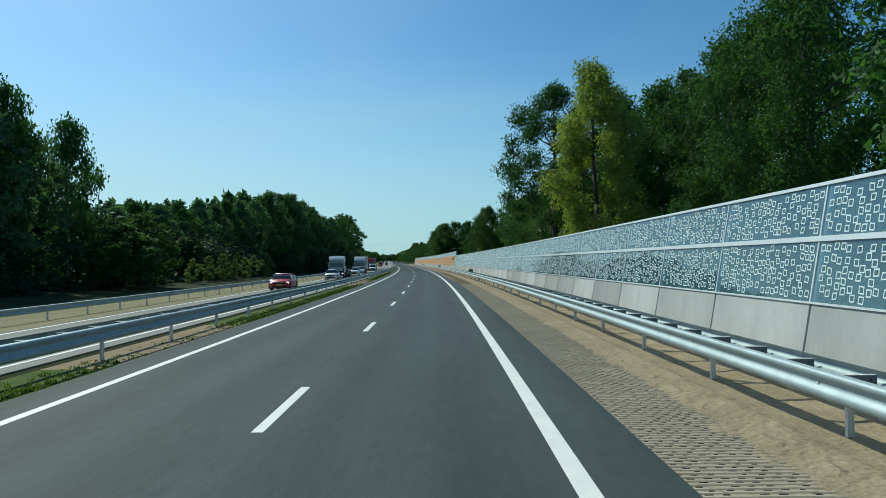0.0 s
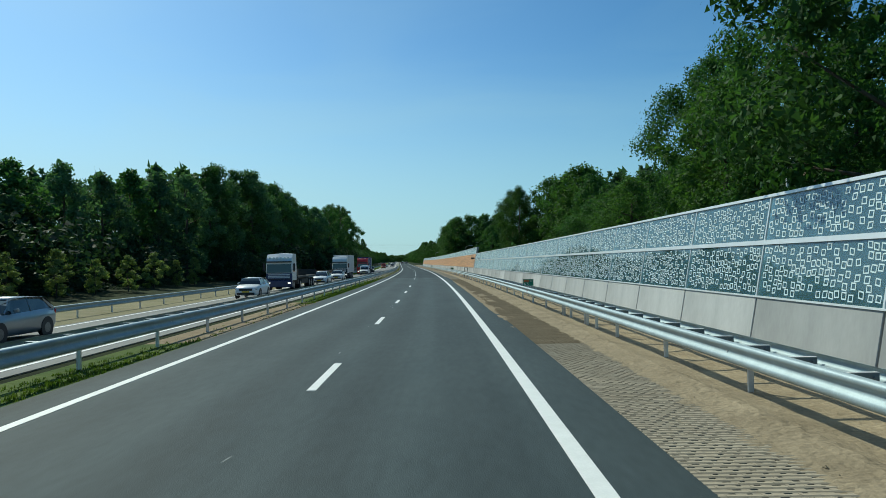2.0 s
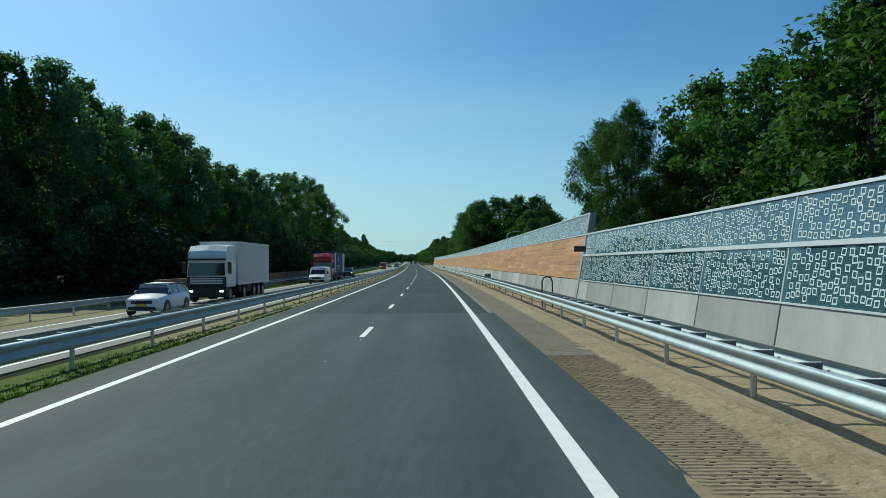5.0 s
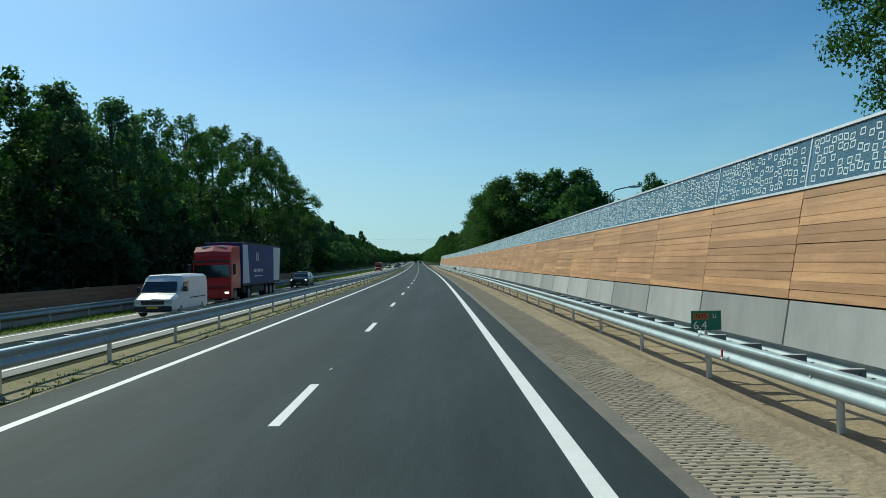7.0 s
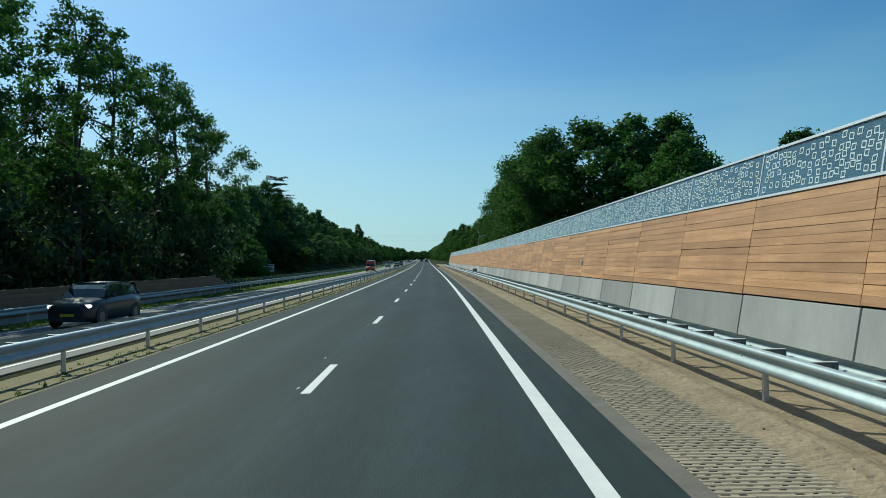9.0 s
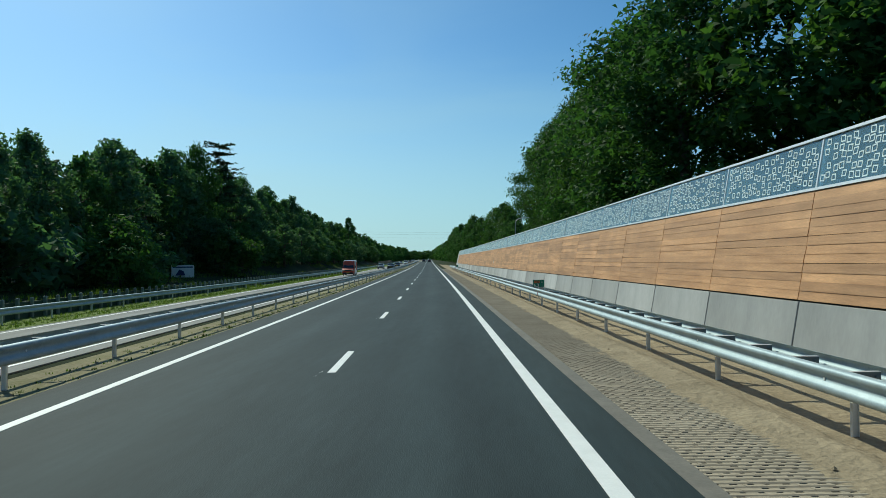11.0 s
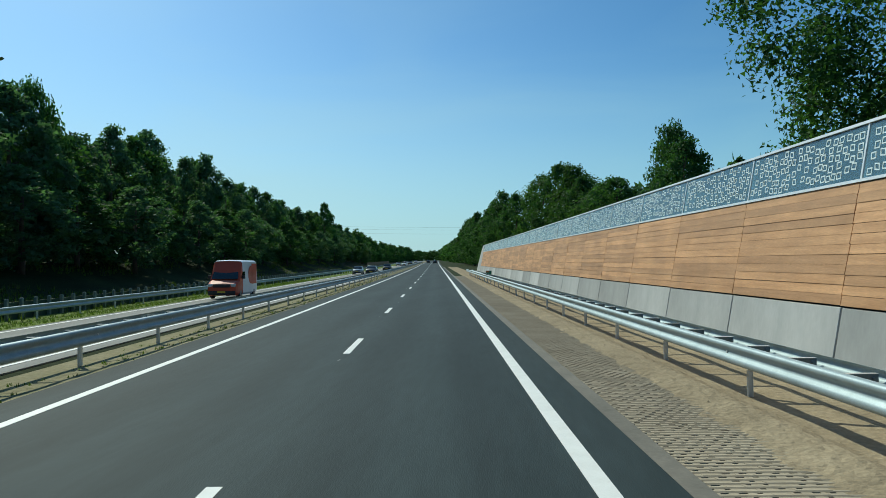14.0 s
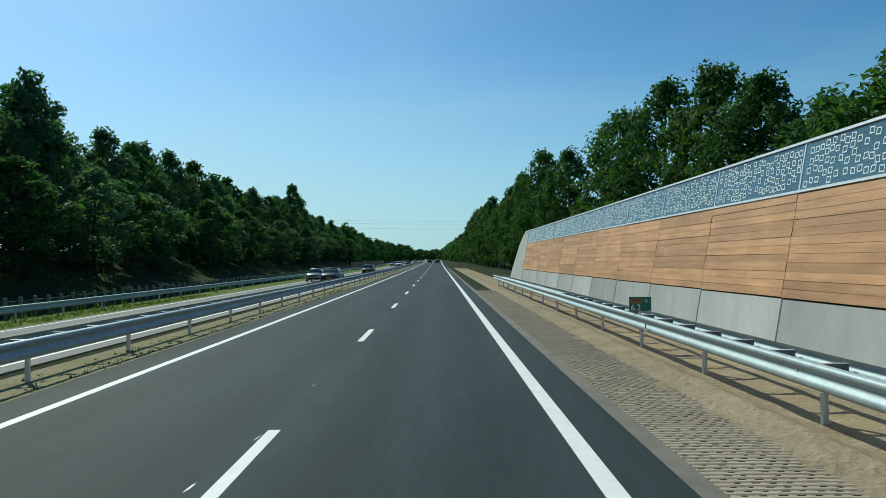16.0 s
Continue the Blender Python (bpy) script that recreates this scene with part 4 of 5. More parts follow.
P_RED, P_WHITE, P_BLACK, P_SILVER, P_NAVY = paint("paint_red", (0.48, 0.012, 0.02)), paint("paint_white", (0.74, 0.75, 0.75)), paint("paint_black", (0.012, 0.014, 0.018)), paint("paint_silver", (0.3, 0.32, 0.33), 0.3, 0.6), paint("paint_navy", (0.02, 0.035, 0.12))
P_ORANGE = paint("paint_orange_red", (0.5, 0.06, 0.02), 0.55)
TYRE = mat("tyre_rubber", (0.015, 0.015, 0.015), (0.03, 0.03, 0.03), 0.9, 8)
RIM = mat("rim_alloy", (0.16, 0.165, 0.17), (0.26, 0.27, 0.275), 0.4, 8, metal=0.8)
CAR_GLASS = mat("car_glass", (0.012, 0.016, 0.018), (0.02, 0.025, 0.028), 0.04, 3, spec=0.9)
TRIM = mat("black_plastic", (0.02, 0.02, 0.022), (0.035, 0.035, 0.037), 0.6, 6)
CHASSIS = mat("chassis_steel", (0.03, 0.03, 0.03), (0.06, 0.055, 0.05), 0.7, 5)
CURTAIN_BLUE = mat("curtain_blue", (0.012, 0.028, 0.13), (0.018, 0.042, 0.17), 0.65, 2, big=0.1, big_scale=0.6)
CURTAIN_WHITE = mat("curtain_white", (0.55, 0.58, 0.6), (0.62, 0.65, 0.67), 0.5, 2)
YELLOW_PLATE = mat("plate_yellow", (0.6, 0.4, 0.03), (0.65, 0.45, 0.04), 0.5, 6)
LAMP_GLASS = mat("lamp_glass", (0.6, 0.62, 0.62), (0.75, 0.77, 0.77), 0.1, 5, metal=0.3, spec=0.8)
lit = bpy.data.materials.new("lamp_lit")
lit.use_nodes = True
lit.node_tree.nodes["Principled BSDF"].inputs["Emission Color"].default_value = (1, 0.95, 0.85, 1)
lit.node_tree.nodes["Principled BSDF"].inputs["Emission Strength"].default_value = 1.3


def loft(bm, rings):
    """Join mirrored half rings, each (y, [(x, z), ...]), into one closed skin."""
    rows = []
    for y, half in rings:
        pts = [(x, z) for x, z in half] + [(-x, z) for x, z in reversed(half) if x > 1e-4]
        rows.append([bm.verts.new((x, y, z)) for x, z in pts])
    for a, b in zip(rows, rows[1:]):
        for i in range(len(a)):
            j = (i + 1) % len(a)
            bm.faces.new((a[i], a[j], b[j], b[i]))
    bm.faces.new(rows[0])
    bm.faces.new(list(reversed(rows[-1])))
    bmesh.ops.recalc_face_normals(bm, faces=bm.faces)


def quad(bm, pts, thick=0.01):
    vs = [bm.verts.new(p) for p in pts]
    f = bm.faces.new(vs)
    n = f.normal if f.normal.length else Vector((0, 0, 1))
    f.normal_update()
    r = bmesh.ops.extrude_face_region(bm, geom=[f])
    for v in r["geom"]:
        if isinstance(v, bmesh.types.BMVert):
            v.co -= f.normal * thick
    bmesh.ops.recalc_face_normals(bm, faces=bm.faces)


def wheel(parent, x, y, r, w, name="wheel"):
    side = 1 if x > 0 else -1
    hub = put(name, None, parent, Matrix.Translation((x, y, r)))
    bm = bmesh.new()
    bmesh.ops.create_cone(bm, cap_ends=True, segments=24, radius1=r, radius2=r, depth=w, matrix=Matrix.Rotation(radians(90), 4, "Y"))
    bmesh.ops.bevel(bm, geom=[e for e in bm.edges if len(e.link_faces) == 2 and any(len(f.verts) > 4 for f in e.link_faces)], offset=r * 0.08, segments=2, affect="EDGES")
    part("tyre", bm, TYRE, hub, smooth=False)
    bm = bmesh.new()
    bmesh.ops.create_cone(bm, cap_ends=True, segments=20, radius1=r * 0.64, radius2=r * 0.58, depth=0.02, matrix=Matrix.Translation((side * (w / 2 + 0.006), 0, 0)) @ Matrix.Rotation(radians(90 * side), 4, "Y"))
    for k in range(5):
        a = k * 1.2566
        box(bm, side * (w / 2 + 0.012) - 0.008, side * (w / 2 + 0.012) + 0.008, -0.03 + math.cos(a) * r * 0.32, 0.03 + math.cos(a) * r * 0.32, math.sin(a) * r * 0.32 - 0.03, math.sin(a) * r * 0.32 + 0.03)
    part("rim", bm, RIM, hub)
    return hub


def car(s, u, colour, label, length=4.2, width=1.78, height=1.46, hood=0.95, estate=False, lights_on=False, facing=1, z=None, tall=0.0, category="car"):
    """A passenger car; facing 1: its front towards the start of the road."""
    ob = empty("car", station(s, u, fall(u) + 0.004 if z is None else z, 0 if facing > 0 else 180), label, category)
    w, L, front = width / 2, length, -length / 2
    belt = hood + 0.03
    def ring(y, wf, z0, zt, crown=0.03):
        ww = w * wf
        return (y, [(0.0, z0), (ww * 0.9, z0), (ww, z0 + 0.14), (ww * 1.0, z0 + (zt - z0) * 0.62), (ww * 0.94, zt - 0.06), (ww * 0.82, zt), (0.0, zt + crown)])
    bm = bmesh.new()
    loft(bm, [ring(front, 0.62, 0.34, hood - 0.34), ring(front + 0.06, 0.82, 0.24, hood - 0.22), ring(front + 0.3, 0.95, 0.2, hood - 0.12), ring(front + 0.75, 1.0, 0.2, hood - 0.04), ring(front + 1.15, 1.0, 0.2, hood + 0.02),
              ring(front + L * 0.5, 1.0, 0.2, belt + 0.02), ring(front + L * 0.8, 1.0, 0.2, belt + 0.05), ring(front + L - 0.25, 0.97, 0.24, belt + 0.04), ring(front + L - 0.04, 0.88, 0.34, belt - 0.02), ring(front + L, 0.8, 0.4, belt - 0.15)])
    part("body", bm, colour, ob, smooth=True)
    # cabin glass
    a, b = front + 1.1, front + L * 0.4
    c, d = (front + L - 0.55, front + L - 0.12) if estate else (front + L * 0.83, front + L - 0.16)
    def gring(y, wf, zt):
        return (y, [(0.0, belt - 0.06), (w * 0.93, belt - 0.06), (w * (0.93 * (1 - wf) + 0.74 * wf), belt + (zt - belt) * 0.9), (w * 0.62 * wf + 0.2, zt), (0.0, zt + 0.012)])
    bm = bmesh.new()
    loft(bm, [gring(a, 0.2, belt), gring((a + b) / 2, 0.6, belt + (height - belt) * 0.55), gring(b, 1.0, height - 0.05), gring((b + c) / 2, 1.0, height - 0.015), gring(c, 1.0, height - 0.06), gring(d, 0.5, belt + 0.1)])
    part("cabin_glass", bm, CAR_GLASS, ob, "dark tinted car glass", smooth=False)
    bm = bmesh.new()
    loft(bm, [(b - 0.05, [(0, height - 0.07), (w * 0.66, height - 0.09), (w * 0.6, height - 0.03), (0, height - 0.015)]), ((b + c) / 2, [(0, height - 0.05), (w * 0.7, height - 0.07), (w * 0.62, height + 0.0), (0, height + 0.02)]), (c + 0.05, [(0, height - 0.1), (w * 0.66, height - 0.1), (w * 0.6, height - 0.05), (0, height - 0.03)])])
    part("roof", bm, colour, ob, smooth=True)
    for sx in (-1, 1):
        bm = bmesh.new()
        tube(bm, (sx * w * 0.9, a + 0.05, belt - 0.02), (sx * w * 0.67, b, height - 0.05), 0.035, n=5)
        tube(bm, (sx * w * 0.92, (b + c) / 2, belt - 0.02), (sx * w * 0.71, (b + c) / 2, height - 0.03), 0.035, n=5)
        tube(bm, (sx * w * 0.9, d - 0.1, belt), (sx * w * 0.68, c, height - 0.07), 0.06, n=5)
        part("pillar", bm, colour, ob)
        bm = bmesh.new()
        box(bm, sx * w * 1.05 - 0.09, sx * w * 1.05 + 0.09, a + 0.45, a + 0.56, belt + 0.0, belt + 0.13, 0.03)
        part("mirror", bm, colour, ob)
        bm = bmesh.new()
        box(bm, sx * w * 0.7 - 0.17, sx * w * 0.7 + 0.17, front + 0.06, front + 0.34, hood - 0.34, hood - 0.2, 0.04)
        part("headlight", bm, lit if lights_on else LAMP_GLASS, ob, "clear headlight")
        bm = bmesh.new()
        box(bm, sx * w * 0.78 - 0.1, sx * w * 0.78 + 0.1, front + L - 0.1, front + L - 0.0, belt - 0.2, belt - 0.02, 0.03)
        part("tail_light", bm, RED, ob, "red tail light")
        for y in (front + 0.82, front + L - 0.78):
            wheel(ob, sx * (w - 0.1), y, 0.315 + tall, 0.2)
            bm = bmesh.new()
            bmesh.ops.create_cone(bm, cap_ends=True, segments=20, radius1=0.38 + tall, radius2=0.38 + tall, depth=0.05, matrix=Matrix.Translation((sx * (w - 0.012), y, 0.33 + tall)) @ Matrix.Rotation(radians(90), 4, "Y"))
            part("wheel_arch", bm, TRIM, ob)
    bm = bmesh.new()
    box(bm, -w * 0.55, w * 0.55, front - 0.02, front + 0.1, hood - 0.4, hood - 0.24, 0.02)
    part("grille", bm, TRIM, ob)
    bm = bmesh.new()
    box(bm, -w * 0.72, w * 0.72, front - 0.02, front + 0.12, 0.26, 0.42, 0.02)
    part("bumper_intake", bm, TRIM, ob)
    bm = bmesh.new()
    box(bm, -0.26, 0.26, front - 0.035, front - 0.02, 0.43, 0.54)
    part("number_plate", bm, YELLOW_PLATE, ob)
    return ob


def van(s, u, colour, nose, label, length=4.9, width=1.9, height=1.97, high_roof=False, side=None, facing=1):
    ob = empty("van", station(s, u, fall(u) + 0.004), label, "van")
    w, front = width / 2, -length / 2
    hood = 1.05 if not high_roof else 1.2
    def ring(y, wf, z0, zt):
        ww = w * wf
        return (y, [(0.0, z0), (ww * 0.92, z0), (ww, z0 + 0.15), (ww, z0 + (zt - z0) * 0.55), (ww * (0.95 if zt > 1.4 else 1.0), zt - 0.12), (ww * 0.84, zt - 0.02), (0.0, zt + 0.02)])
    bm = bmesh.new()
    loft(bm, [ring(front + 1.45, 1.0, 0.22, height - 0.05), ring(front + 1.75, 1.0, 0.22, height), ring(front + length - 0.4, 1.0, 0.22, height), ring(front + length - 0.03, 0.96, 0.3, height - 0.05), ring(front + length, 0.92, 0.35, height - 0.12)])
    part("body", bm, colour, ob, smooth=False)
    bm = bmesh.new()
    loft(bm, [ring(front, 0.8, 0.36, hood - 0.35), ring(front + 0.08, 0.92, 0.26, hood - 0.2), ring(front + 0.4, 0.98, 0.22, hood - 0.05), ring(front + 0.75, 1.0, 0.22, hood + 0.06), ring(front + 1.1, 1.0, 0.22, hood + (height - hood) * 0.52), ring(front + 1.46, 1.0, 0.22, height - 0.06)])
    part("cab", bm, nose, ob, smooth=False)
    bm = bmesh.new()
    y0, y1, z0, z1 = front + 0.74, front + 1.3, hood + 0.1, height - 0.34 if not high_roof else hood + (height - hood) * 0.58
    y1 = front + 0.74 + (z1 - hood) * 0.72
    quad(bm, [(-w * 0.88, y0 - 0.05, z0), (w * 0.88, y0 - 0.05, z0), (w * 0.78, y1 - 0.07, z1), (-w * 0.78, y1 - 0.07, z1)], 0.02)
    part("windscreen", bm, CAR_GLASS, ob, "dark reflecting windscreen")
    for sx in (-1, 1):
        bm = bmesh.new()
        x = sx * (w + 0.005)
        quad(bm, [(x, front + 1.08, hood + 0.12), (x, front + 1.98, hood + 0.08), (x * 0.985, front + 1.98, hood + 0.58), (x * 0.985, front + 1.42, hood + 0.56)], 0.012)
        part("side_window", bm, CAR_GLASS, ob)
        if not high_roof:
            bm = bmesh.new()
            box(bm, x - 0.006, x + 0.006, front + 2.15, front + length - 0.5, hood - 0.25, hood - 0.2)
            part("rub_strip", bm, TRIM, ob)
        bm = bmesh.new()
        box(bm, sx * (w + 0.14) - 0.09, sx * (w + 0.14) + 0.09, front + 1.05, front + 1.17, hood + 0.1, hood + 0.36, 0.03)
        part("mirror", bm, TRIM, ob)
        bm = bmesh.new()
        box(bm, sx * w * 0.74 - 0.16, sx * w * 0.74 + 0.16, front + 0.0, front + 0.3, hood - 0.42, hood - 0.2, 0.04)
        part("headlight", bm, LAMP_GLASS, ob, "clear headlight")
        for y in (front + 0.95, front + length - 0.95):
            wheel(ob, sx * (w - 0.12), y, 0.34, 0.22)
    bm = bmesh.new()
    box(bm, -w * 0.56, w * 0.56, front - 0.03, front + 0.1, hood - 0.44, hood - 0.24, 0.02)
    part("grille", bm, TRIM, ob)
    bm = bmesh.new()
    box(bm, -w * 0.9, w * 0.9, front - 0.04, front + 0.25, 0.28, 0.55, 0.05)
    part("bumper", bm, TRIM, ob)
    bm = bmesh.new()
    box(bm, -0.26, 0.26, front - 0.055, front - 0.04, 0.42, 0.53)
    part("number_plate", bm, YELLOW_PLATE, ob)
    if side:
        for sx in (-1, 1):
            bm = bmesh.new()
            bmesh.ops.create_cone(bm, cap_ends=True, segments=24, radius1=0.62, radius2=0.62, depth=0.012, matrix=Matrix.Translation((sx * (w + 0.004), front + 3.4, 1.55)) @ Matrix.Rotation(radians(90), 4, "Y"))
            box(bm, sx * (w + 0.004) - 0.006, sx * (w + 0.004) + 0.006, front + 3.6, front + length - 0.3, 0.9, 2.3)
            part("side_graphic", bm, side, ob, "red painted shape on the side")
    return ob


def lorry(s, u, cab, lower, label, cab_h=3.5, body="box", length=13.0, body_h=3.7, spoiler=False, lamps_on_roof=False, curtain=None):
    ob = empty("lorry", station(s, u, fall(u) + 0.004), label, "lorry")
    w, front = 1.24, 0.0
    bm = bmesh.new()
    loft(bm, [(front, [(0, 1.15), (w * 0.9, 1.15), (w * 0.97, 1.4), (w * 0.95, 2.2), (w * 0.86, cab_h - 0.75), (0, cab_h - 0.7)]), (front + 0.14, [(0, 0.95), (w, 0.95), (w, 1.4), (w, 2.3), (w * 0.95, cab_h - 0.5), (0, cab_h - 0.42)]),
              (front + 0.55, [(0, 0.95), (w, 0.95), (w, 1.4), (w, 2.3), (w * 0.95, cab_h - 0.14), (0, cab_h - 0.05)]), (front + 2.1, [(0, 0.95), (w, 0.95), (w, 1.4), (w, 2.3), (w * 0.96, cab_h - 0.08), (0, cab_h)])])
    c = part("cab", bm, cab, ob)
    bm = bmesh.new()
    box(bm, -w, w, front - 0.06, front + 0.5, 0.32, 0.98, 0.06)
    part("bumper", bm, lower, ob)
    bm = bmesh.new()
    box(bm, -w * 0.98, w * 0.98, front - 0.035, front + 0.12, 0.99, 1.62, 0.03)
    part("grille", bm, lower, ob)
    for k in range(4):
        bm = bmesh.new()
        box(bm, -w * 0.82, w * 0.82, front - 0.055, front - 0.035, 1.04 + 0.14 * k, 1.11 + 0.14 * k)
        part("grille_slat", bm, cab if k else TRIM, ob)
    bm = bmesh.new()
    zt = min(cab_h - 0.8, 2.62)
    quad(bm, [(-w * 0.93, front - 0.03, 1.68), (w * 0.93, front - 0.03, 1.68), (w * 0.9, front + 0.04, zt), (-w * 0.9, front + 0.04, zt)], 0.03)
    part("windscreen", bm, CAR_GLASS, ob, "dark reflecting windscreen")
    bm = bmesh.new()
    box(bm, -w * 0.97, w * 0.97, front - 0.2, front + 0.06, zt + 0.02, zt + 0.14, 0.02)
    part("sun_visor", bm, TRIM, ob)
    if spoiler:
        bm = bmesh.new()
        quad(bm, [(-w * 0.72, front + 0.14, zt + 0.24), (w * 0.72, front + 0.14, zt + 0.24), (w * 0.62, front + 0.5, cab_h - 0.12), (-w * 0.62, front + 0.5, cab_h - 0.12)], 0.02)
        part("roof_panel", bm, WHITE, ob, "white panel above the windscreen")
    if lamps_on_roof:
        for k in range(6):
            bm = bmesh.new()
            tube(bm, (-0.85 + 0.34 * k, front + 0.02, cab_h - 0.5), (-0.85 + 0.34 * k, front + 0.14, cab_h - 0.5), 0.1, n=12)
            part("roof_lamp", bm, LAMP_GLASS, ob)
    for sx in (-1, 1):
        bm = bmesh.new()
        x = sx * (w + 0.006)
        quad(bm, [(x, front + 0.35, 1.75), (x, front + 1.2, 1.75), (x * 0.99, front + 1.2, 2.5), (x * 0.99, front + 0.5, 2.5)], 0.012)
        part("side_window", bm, CAR_GLASS, ob)
        bm = bmesh.new()
        box(bm, sx * (w + 0.18) - 0.1, sx * (w + 0.18) + 0.1, front - 0.02, front + 0.1, 1.85, 2.55, 0.04)
        part("mirror", bm, TRIM, ob)
        bm = bmesh.new()
        box(bm, sx * 0.95 - 0.13, sx * 0.95 + 0.13, front - 0.08, front - 0.04, 0.64, 0.77, 0.015)
        part("headlight", bm, lit, ob, "lit headlight")
        wheel(ob, sx * (w - 0.18), front + 0.95, 0.5, 0.3)
        wheel(ob, sx * (w - 0.3), front + 4.3, 0.5, 0.55)
        for y in ((length - 4.2, length - 2.9, length - 1.6) if length > 11 else (length - 2.4,)):
            wheel(ob, sx * (w - 0.3), front + y, 0.5, 0.5)
        bm = bmesh.new()
        box(bm, sx * (w - 0.12) - 0.04, sx * (w - 0.12) + 0.04, front + 5.2, front + length - 4.9 if length > 11 else front + length - 3.1, 0.5, 0.95)
        part("side_guard", bm, CHASSIS, ob)
    bm = bmesh.new()
    box(bm, -0.45, 0.45, front + 0.5, front + length, 0.7, 0.98)
    box(bm, -w + 0.05, w - 0.05, front + 3.0, front + 3.6, 0.55, 0.95)
    part("chassis", bm, CHASSIS, ob)
    if body == "flat":
        bm = bmesh.new()
        box(bm, -w, w, front + 2.9, front + length, 1.1, 1.28, 0.02)
        part("flatbed", bm, CHASSIS, ob, "low dark flatbed deck")
        for y, z in ((3.0, 2.0), (7.4, 1.95), (length - 0.1, 1.9)):
            bm = bmesh.new()
            box(bm, -w, w, front + y, front + y + 0.07, 1.28, z)
            part("headboard", bm, CHASSIS, ob)
    else:
        bm = bmesh.new()
        box(bm, -1.27, 1.27, front + 2.5, front + length, 1.1, body_h, 0.03)
        part("box_body", bm, curtain or CURTAIN_WHITE, ob)
        bm = bmesh.new()
        for sx in (-1, 1):
            box(bm, sx * 1.27 - 0.02, sx * 1.27 + 0.02, front + 2.5, front + length, body_h - 0.1, body_h + 0.01)
            box(bm, sx * 1.27 - 0.02, sx * 1.27 + 0.02, front + 2.5, front + length, 1.02, 1.16)
        part("body_frame", bm, P_WHITE if curtain is None else CHASSIS, ob)
        if curtain:
            x = 1.278
            for y0, y1, lean in ((2.6, 4.3, 0.5), (length - 2.2, length - 0.2, -0.5)):
                bm = bmesh.new()
                quad(bm, [(x, front + y0, 1.2), (x, front + y1, 1.2), (x, front + y1 - lean, body_h - 0.15), (x, front + y0, body_h - 0.15)], 0.004)
                part("side_graphic", bm, CURTAIN_WHITE, ob, "pale slanting shape on the curtain")
            for z0, h, n, y0, y1 in ((2.75, 0.62, 2, 6.2, 7.0), (1.95, 0.22, 7, 5.4, 8.2), (1.62, 0.07, 1, 5.6, 8.0)):
                for k in range(n):
                    bm = bmesh.new()
                    yy = front + y0 + (y1 - y0) * k / n
                    box(bm, x - 0.002, x + 0.006, yy, yy + (y1 - y0) / n * (0.45 if n > 1 else 1), z0, z0 + h)
                    part("side_mark", bm, WHITE, ob, "plain white bar on the curtain")
    return ob


car(68.6, -12.9, P_SILVER, "silver-grey hatchback on the oncoming carriageway", 4.3, 1.78, 1.46)
car(62, -11.3, P_RED, "red five-door hatchback on the oncoming carriageway", 4.2, 1.78, 1.43, lights_on=True)
car(96.2, -11.4, P_WHITE, "white compact hatchback on the oncoming carriageway", 4.05, 1.73, 1.45)
lorry(110, -12.4, P_WHITE, P_NAVY, "white and dark blue lorry pulling an empty flatbed", 3.55, "flat", 14.0, lamps_on_roof=True)
car(127.8, -11.0, P_WHITE, "white estate car with roof rails", 4.7, 1.8, 1.5, estate=True)
car(147.0, -11.4, P_WHITE, "small white car following an estate car", 4.1, 1.75, 1.47)
lorry(156.6, -12.2, P_WHITE, TRIM, "white lorry with a tall pale box body", 3.7, "box", 11.2, 3.9)
van(193.8, -10.9, P_WHITE, P_WHITE, "white delivery van with black bumper")
lorry(203.7, -12.1, P_RED, P_RED, "red lorry with a blue and white curtain body", 3.8, "box", 13.8, 4.0, spoiler=True, curtain=CURTAIN_BLUE)
car(234, -11.9, P_BLACK, "black off-road style car with bright headlights", 4.6, 1.84, 1.68, hood=1.08, estate=True, lights_on=True, tall=0.04)
van(368.5, -12.0, P_WHITE, P_ORANGE, "orange-red and white high-roof delivery van", 5.2, 1.98, 2.55, True, P_ORANGE)
car(437, -8.8, P_BLACK, "dark grey saloon on the oncoming carriageway", 4.6, 1.8, 1.45)
car(474, -8.8, P_BLACK, "black hatchback on the oncoming carriageway", 4.2, 1.78, 1.46)
car(447, -12.2, P_SILVER, "silver-grey car in the slow lane", 4.3, 1.78, 1.46)
for k, (s, c) in enumerate(((560, P_WHITE), (585, P_SILVER), (618, P_BLACK), (650, P_WHITE), (690, P_SILVER))):
    car(s, -8.8 - 3.4 * (k % 2), c, "distant car on the oncoming carriageway", 4.3, 1.78, 1.46)
car(640, 1.8, P_BLACK, "distant dark car ahead in the same lane", 4.4, 1.8, 1.47, facing=-1, z=0.006)
car(665, -1.7, P_BLACK, "distant dark car ahead in the outer lane", 4.4, 1.8, 1.47, facing=-1, z=0.006)

# ---- roadside things on the near side ----
DIGITS = {}


def text_mesh(words, size, ink=WHITE):
    if words not in DIGITS:
        cu = bpy.data.curves.new("writing", "FONT")
        cu.body, cu.size, cu.extrude, cu.align_x, cu.align_y = words, size, 0.002, "CENTER", "CENTER"
        ob = bpy.data.objects.new("writing", cu)
        scene.collection.objects.link(ob)
        me = bpy.data.meshes.new_from_object(ob.evaluated_get(bpy.context.evaluated_depsgraph_get()))
        bpy.data.objects.remove(ob)
        me.materials.clear()
        me.materials.append(ink)
        DIGITS[words] = me
    return DIGITS[words]


